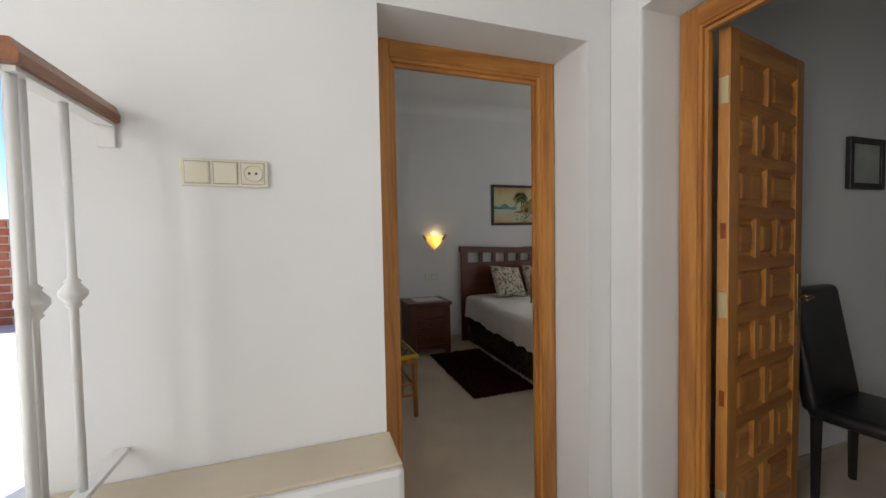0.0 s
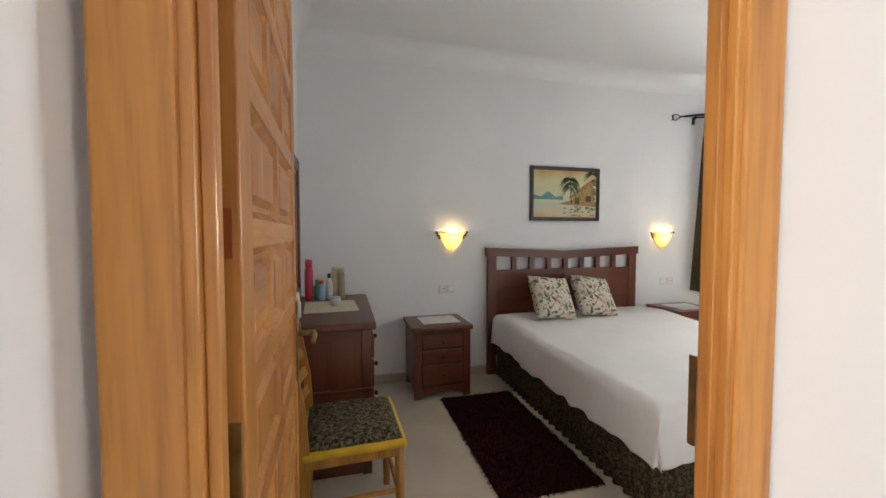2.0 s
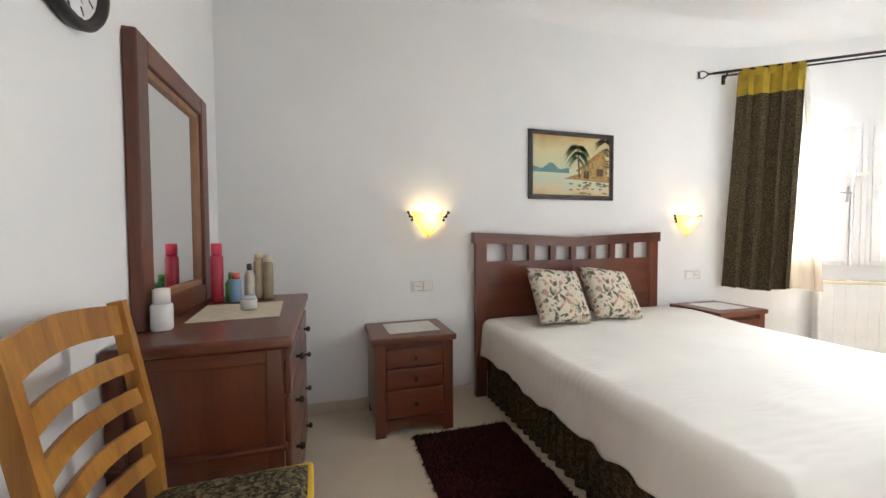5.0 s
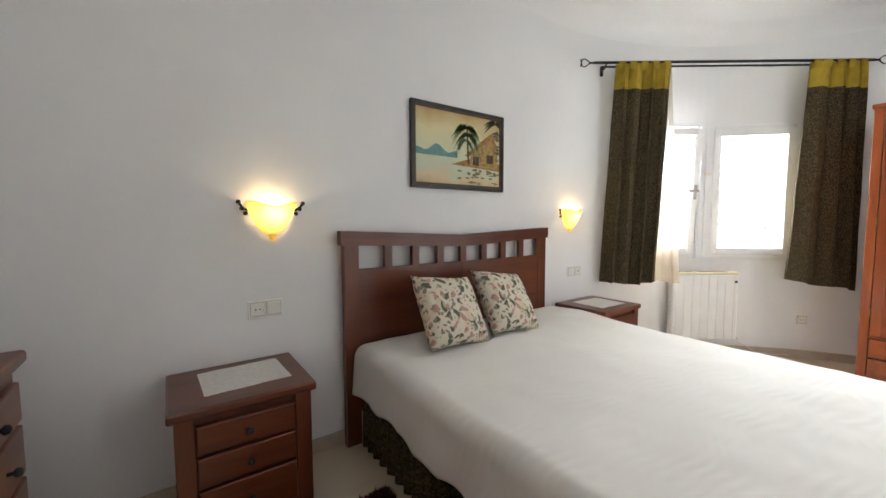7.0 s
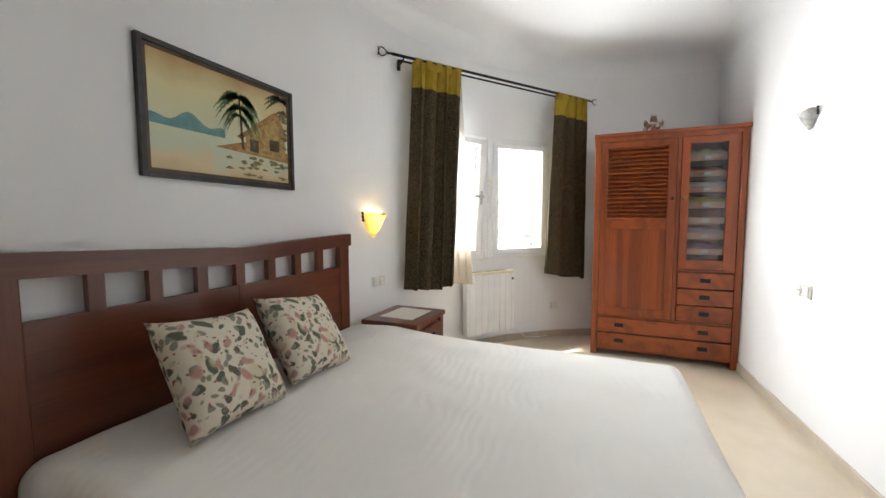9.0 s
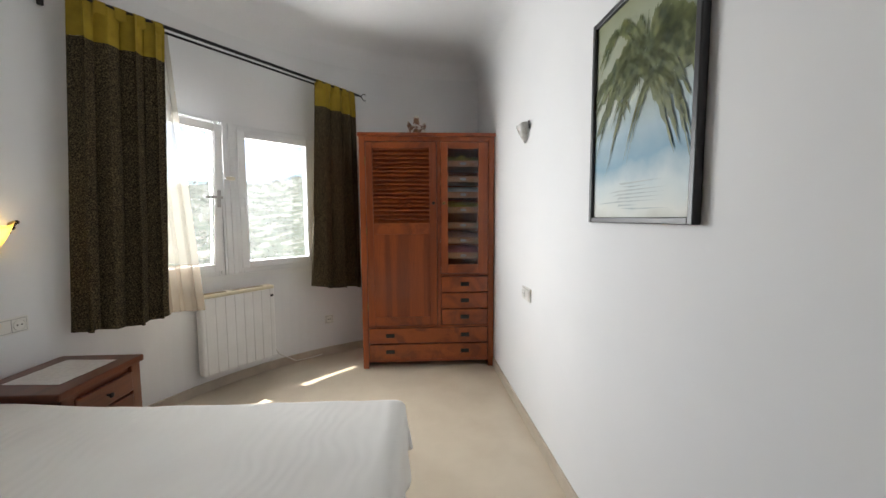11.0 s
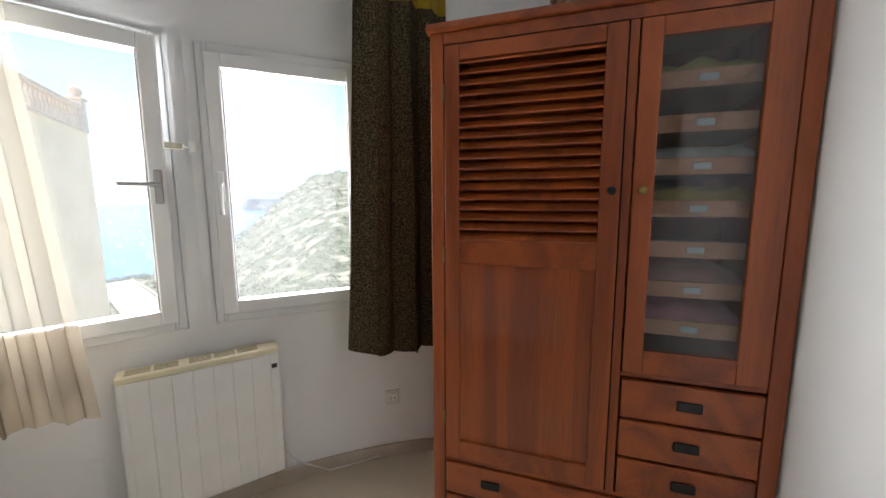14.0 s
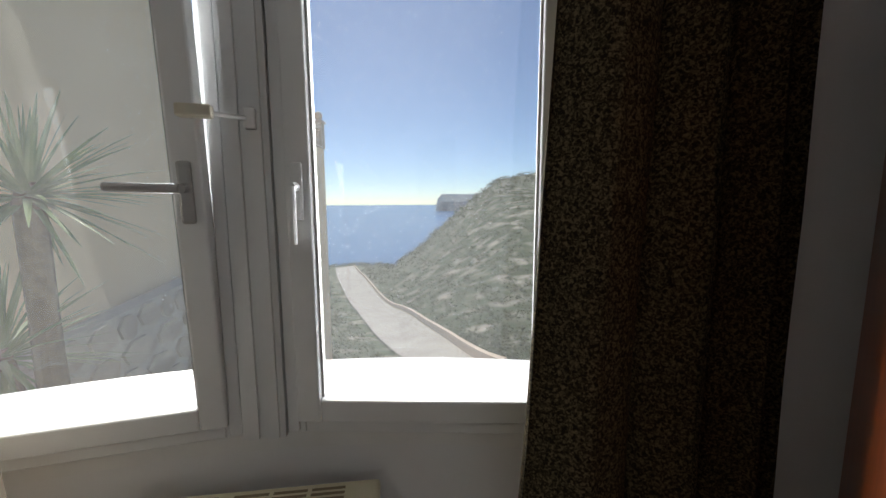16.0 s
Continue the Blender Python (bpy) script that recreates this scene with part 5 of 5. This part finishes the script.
bottle(0.715, 3.66, [(0.030, 0), (0.033, 0.006), (0.033, 0.085), (0.028, 0.09)], (0.68, 0.68, 0.67), (0.026, 0.05), "white plastic cream tub on the dresser", "tub", "tub", capcol=(0.7, 0.7, 0.68))

# ---- hall: railing ----
rail = thing("stair_railing", pose(0, 0, 0), "white metal stair railing with a brown wooden handrail", "railing")
prof = [(-0.032, 0.0), (-0.034, 0.02), (-0.022, 0.045), (0.022, 0.045), (0.034, 0.02), (0.032, 0.0)]
bm = prism([(x, 1.632 + z) for x, z in prof], 1.20, 1.585)
part("handrail", bm, RAILWOOD, rail, "brown wooden handrail")
part("handrail", prism([(1.235 + x, 1.632 + z) for x, z in prof], -1.2, 0.0, None, 0), RAILWOOD, rail, "brown wooden handrail")
part("flat_bar", box(-0.02, 0.02, 1.215, 1.575, 1.622, 1.632), WHITE_PAINT, rail)
part("flat_bar", box(-1.2, 0.0, 1.215, 1.255, 1.6225, 1.6315), WHITE_PAINT, rail)
part("bottom_bar", box(-0.018, 0.018, 1.215, 1.585, 0.715, 0.727), WHITE_PAINT, rail)
part("bottom_bar", box(-1.2, 0.0, 1.217, 1.253, 0.7155, 0.7265), WHITE_PAINT, rail)
part("wall_fixing", box(-0.022, 0.022, 1.578, 1.589, 1.565, 1.632, 0.003), WHITE_PAINT, rail)
first = None
for x, y in ((0.0, 1.397), (0.0, 1.262), (-0.15, 1.235), (-0.29, 1.235), (-0.43, 1.235), (-0.57, 1.235)):
    if first is None:
        bm = lathe([(0.0085, 0.72), (0.0085, 1.155), (0.016, 1.163), (0.013, 1.168), (0.026, 1.185), (0.026, 1.197), (0.013, 1.214), (0.016, 1.219), (0.0085, 1.227), (0.0085, 1.625)], 14)
        first = part("baluster", bm, WHITE_PAINT, rail, "white baluster with a ball", True)
        first.matrix_local = pose(x, y, 0)
    else:
        o = bpy.data.objects.new("baluster", first.data)
        scene.collection.objects.link(o)
        o.parent = rail
        o.matrix_local = pose(x, y, 0)
for x, y in ((0.0, 1.235), (-1.18, 1.235)):
    part("post", rod((x, y, 0.614), (x, y, 1.63), 0.010), WHITE_PAINT, rail, "", True)

# ---- dining chair in the room across the hall ----
BC = thing("dining_chair", pose(2.985, 1.235, 0, 0, 0, 5), "black leatherette dining chair with a high back", "chair")
part("seat", box(-0.22, 0.22, -0.22, 0.22, 0.40, 0.47, 0.03, seg=3), BLACK_LEATHER, BC, "", True)
bk = box(-0.22, 0.22, -0.035, 0.035, 0, 0.58, 0.025, seg=3)
for v in bk.verts:
    v.co.y += 0.10 * (v.co.z / 0.58) ** 1.5
bk.transform(pose(0, 0.205, 0.43))
part("backrest", bk, BLACK_LEATHER, BC, "", True)
for x in (-0.19, 0.19):
    for y in (-0.19, 0.19):
        part("leg", rod((x, y, 0), (x, y, 0.41), 0.017, 0.024, 4), DARK_WOOD, BC)


# ---- outside: neighbour's house, garden, road, hillside, sea ----
def scrub_material():
    m = mat("rock and scrub hillside", (0.050, 0.070, 0.024), 0.95, second=(0.34, 0.31, 0.24), scale=0.3, contrast=(0.48, 0.70), detail=10, bump=0.6, bump_scale=0.8)
    return m


HILL = scrub_material()
ROAD = mat("pale dusty road", (0.42, 0.39, 0.34), 0.95, second=(0.35, 0.32, 0.28), scale=0.4, bump=0.2, bump_scale=4)
SEA = mat("blue sea", (0.012, 0.085, 0.22), 0.25, second=(0.018, 0.11, 0.26), scale=0.02, bump=0.15, bump_scale=0.3, spec=0.3)
# distance haze is put into the headland's blue grey colour
HAZED_CLIFF = mat("far cliff, blue grey with haze", (0.10, 0.15, 0.20), 0.95, second=(0.15, 0.18, 0.20), scale=0.02)
EYE0 = Vector((5.1, 3.2, 1.45))


def rise(b):
    """Angle above the eye of the hill's crest, by bearing from +y towards +x, degrees."""
    if b < 37:
        return -9.5
    if b < 53:
        return -9.5 + (b - 37) * 0.80
    return 3.3 + min(b - 53, 60) * 0.12


def ground_z(b, d):
    s = min(1.0, max(0.0, math.log(d / 11.0) / math.log(230.0 / 11.0)))
    s = s * s * (3 - 2 * s)
    e = -26.0 + (rise(b) + 26.0) * s
    rough = noise.noise((b * 0.11, math.log(d) * 2.2, 2.0))
    z = EYE0.z + d * math.tan(radians(e)) + d * 0.018 * s * rough
    if d > 240:
        z -= (d - 240) * (0.25 if b < 46 else 0.12)
    return max(z, -75.0)


def at_ground(b, d, lift=0.0):
    return Vector((EYE0.x + d * math.sin(radians(b)), EYE0.y + d * math.cos(radians(b)), ground_z(b, d) + lift))


setting("ground", sheet(150, 90, lambda u, v: at_ground(-40 + 150 * u, 3.7 * (700 / 3.7) ** v)), HILL, "rocky coastal hillside covered in low scrub", "hillside", True)
setting("water", sheet(40, 30, lambda u, v: Vector((EYE0.x + (60 + 4700 * v ** 2) * math.sin(radians(-85 + 200 * u)), EYE0.y + (60 + 4700 * v ** 2) * math.cos(radians(-85 + 200 * u)), -34.0))), SEA, "deep blue sea reaching the horizon", "sea", True)


def road_c(v):
    return 30.0 + 18.5 * (1 - v) ** 1.6, 14.0 * (165 / 14.0) ** v


setting("road", sheet(8, 60, lambda u, v: at_ground(road_c(v)[0] + (u - 0.5) * (10.5 - 8.0 * v), road_c(v)[1], 0.12 + 0.006 * road_c(v)[1])), ROAD, "pale dusty road curving down to the bay", "road", True)


def kerb_wall(u, v):
    b, d = road_c(v)
    b += 0.54 * (10.5 - 8.0 * v)
    p = at_ground(b, d, 0.1 + 0.006 * d)
    q = [(-0.15, 0), (-0.15, 0.6), (0.15, 0.6), (0.15, 0)][round(u * 3)]
    return p + Vector((q[0], 0, q[1]))


setting("road_wall", sheet(3, 60, kerb_wall), PALE_STONE, "low pale wall along the road", "wall")


def headland(u, v):
    b = 43.6 + 16 * u
    top = 34 + 2.0 * noise.noise((u * 6, 0, 3)) + 60 * max(0, u - 0.35)
    edge = min(1.0, u * 16)
    prof = (0.0, 0.55, 0.92, 1.0, 1.0)[round(v * 4)]
    d = 1500 + (0, 25, 60, 120, 600)[round(v * 4)] + 40 * noise.noise((u * 9, v * 3, 1))
    return Vector((EYE0.x + d * math.sin(radians(b)), EYE0.y + d * math.cos(radians(b)), -36 + (top + 36) * prof * edge ** 0.3))


setting("backdrop", sheet(60, 4, headland), HAZED_CLIFF, "distant flat topped sea cliff", "headland")

# low shrubs on the hillside, and pale stones among them
LEAF = mat("grey green shrub leaves", (0.045, 0.065, 0.022), 0.85, second=(0.12, 0.13, 0.055), scale=3)
rnd = random.Random(9)
verts, faces = [], []
for k in range(6500):
    b = rnd.uniform(20, 88)
    d = 14 * (260 / 14) ** rnd.random()
    rv = max(0.0, min(1.0, math.log(d / 14.0) / math.log(165 / 14.0)))
    if abs(b - road_c(rv)[0]) < 6.8 - 4.5 * rv and d < 175:
        continue
    base = at_ground(b, d)
    r = rnd.uniform(0.3, 0.8) * (0.4 + 0.011 * d)
    for j in range(22):
        c = base + Vector((rnd.gauss(0, 0.5) * r, rnd.gauss(0, 0.5) * r, abs(rnd.gauss(0.35, 0.3)) * r))
        i = len(verts)
        for q in range(3):
            verts.append(tuple(c + Vector((rnd.uniform(-1, 1), rnd.uniform(-1, 1), rnd.uniform(-0.7, 0.9))) * r * 0.33))
        faces.append((i, i + 1, i + 2))
me = bpy.data.meshes.new("hillside_shrubs")
me.from_pydata(verts, [], faces)
me.materials.append(LEAF)
tagged(new("hillside_shrubs", me), "low grey green shrubs scattered on the hillside", "shrubs", "", "stuff")

# neighbour's house: its long face runs away from the window towards the sea
HOUSE = pose(7.84, 13.63, 0, 0, 0, 45)
house = thing("house", HOUSE, "cream rendered neighbouring house with a balustraded terrace", "house")
part("wall", box(-7.2, 8.2, 0, 5, -9, 3.82), CREAM_RENDER, house)
part("upper_wall", box(-7.2, -0.15, 0.25, 5, 3.82, 9.5), CREAM_RENDER, house)
part("coping", box(-0.15, 8.25, -0.06, 0.34, 3.82, 3.90, 0.02), PALE_STONE, house)
part("top_rail", box(0.2, 8.2, 0, 0.28, 4.60, 4.74, 0.03), PALE_STONE, house)
for x in (0.0, 8.05):
    pil = part("pillar", box(x - 0.2, x + 0.2, -0.05, 0.35, 3.90, 4.92, 0.02), PALE_STONE, house)
    part("pillar_cap", box(x - 0.25, x + 0.25, -0.1, 0.4, 4.92, 5.02, 0.02), PALE_STONE, pil)
    part("ball", lathe([(0.06, 0), (0.08, 0.04), (0.17, 0.12), (0.19, 0.22), (0.15, 0.33), (0.05, 0.39)], 14, None, pose(x, 0.15, 5.02)), PALE_STONE, pil, "", True)
bal = None
for k in range(28):
    if bal is None:
        bal = part("baluster", lathe([(0.07, 0), (0.07, 0.06), (0.045, 0.1), (0.085, 0.26), (0.05, 0.44), (0.04, 0.54), (0.065, 0.62), (0.07, 0.70)], 12), PALE_STONE, house, "", True)
    o = bal if k == 0 else bpy.data.objects.new("baluster", bal.data)
    if k:
        scene.collection.objects.link(o)
        o.parent = house
    o.matrix_local = pose(0.40 + 0.275 * k, 0.14, 3.90)

# rubble garden wall below the house
gw = thing("garden_wall", HOUSE @ pose(0, -0.55, 0), "rubble stone garden wall below the house", "garden wall")
GTOP = ((-8.0, -0.60), (-3.8, -0.25), (-1.76, 0.0), (0.0, 0.15), (1.2, 0.10), (2.2, -0.55), (3.0, -1.0))


def garden_top(x):
    for (x0, z0), (x1, z1) in zip(GTOP, GTOP[1:]):
        if x <= x1:
            return z0 + (z1 - z0) * (x - x0) / (x1 - x0)
    return GTOP[-1][1]


part("core", prism([(-8.0, -7), (3.0, -7)] + list(GTOP[::-1]), 0.06, 0.40), MORTAR, gw)
rnd = random.Random(31)
for course in range(5):
    x = -7.8 + 0.2 * (course % 2)
    while x < 2.5:
        w = rnd.uniform(0.34, 0.70)
        z0 = garden_top(x + w / 2) - 0.46 * (course + 1) + rnd.uniform(-0.05, 0.05)
        n = 7
        poly = [(x + w / 2 + (w / 2 - 0.015) * rnd.uniform(0.86, 1.08) * math.cos(6.283 * k / n + 0.3), z0 + 0.22 + 0.225 * rnd.uniform(0.86, 1.06) * math.sin(6.283 * k / n + 0.3)) for k in range(n)]
        part("stone", prism(poly, rnd.uniform(0.0, 0.03), 0.08), RUBBLE, gw)
        x += w

# yucca
yu = thing("yucca", pose(4.95, 7.2, 0), "spiky green yucca in the garden", "yucca")
part("side_stem", rod((-0.02, 0, -1.2), (-0.25, 0.1, 0.42), 0.08, 0.06), mat("fibrous side stem", (0.18, 0.13, 0.08), 0.95, second=(0.11, 0.08, 0.05), scale=14), yu)
part("trunk", lathe([(0.13, -2.6), (0.10, -1.0), (0.085, 0.6), (0.09, 1.45), (0.05, 1.6)], 12), mat("fibrous trunk", (0.18, 0.13, 0.08), 0.95, second=(0.11, 0.08, 0.05), scale=14, bump=0.8, bump_scale=30), yu)
YLEAF = mat("yucca leaf", (0.10, 0.17, 0.06), 0.5, second=(0.20, 0.25, 0.10), scale=3, rand=1.0)
rnd = random.Random(14)
for k in range(150):
    crown = Vector((0, 0, 1.5)) if k < 90 else Vector((-0.25, 0.1, 0.35))
    a, el = rnd.uniform(0, 6.283), radians(rnd.uniform(-55, 85))
    l = rnd.uniform(0.6, 0.85)
    d = Vector((math.cos(a) * math.cos(el), math.sin(a) * math.cos(el), math.sin(el)))
    side = d.cross(Vector((0.1, 0.2, 1))).normalized()
    bm = bmesh.new()
    prev = None
    for i in range(5):
        t = i / 4
        c = crown + d * (0.06 + l * t) - Vector((0, 0, 0.10 * t * t))
        w = 0.026 * (1 - t) ** 0.7 + 0.002
        cur = [bm.verts.new(c + side * w), bm.verts.new(c + d.cross(side) * w * 0.35), bm.verts.new(c - side * w)]
        if prev:
            for q in range(2):
                bm.faces.new((prev[q], prev[q + 1], cur[q + 1], cur[q]))
        prev = cur
    part("leaf", bm, YLEAF, yu)

# outside the stair opening: white terrace with a brick planter
setting("terrace", box(-6, 0.3, 1.81, 9, 0.40, 0.55), WHITE_PAINT, "sunlit white terrace beside the stair", "terrace")
BRICK = mat("red brick", (0.42, 0.12, 0.06), 0.9, second=(0.30, 0.08, 0.045), scale=20, bump=0.3, bump_scale=40, rand=1.0)
pl = thing("brick_planter", pose(-1.95, 4.9, 0.55), "red brick planter with pale joints on the terrace", "planter")
part("core", box(-0.9, 0.9, 0.01, 0.4, 0, 0.98), MORTAR, pl)
bb = None
for r in range(13):
    for k in range(7):
        if bb is None:
            bb = part("brick", box(0, 0.24, 0, 0.1, 0, 0.062, 0.003, seg=1), BRICK, pl)
        o = bb if r == k == 0 else bpy.data.objects.new("brick", bb.data)
        if r or k:
            scene.collection.objects.link(o)
            o.parent = pl
        o.matrix_local = pose(-0.92 + 0.255 * k + (0.06 if r % 2 else 0), 0.0, 0.004 + 0.075 * r)
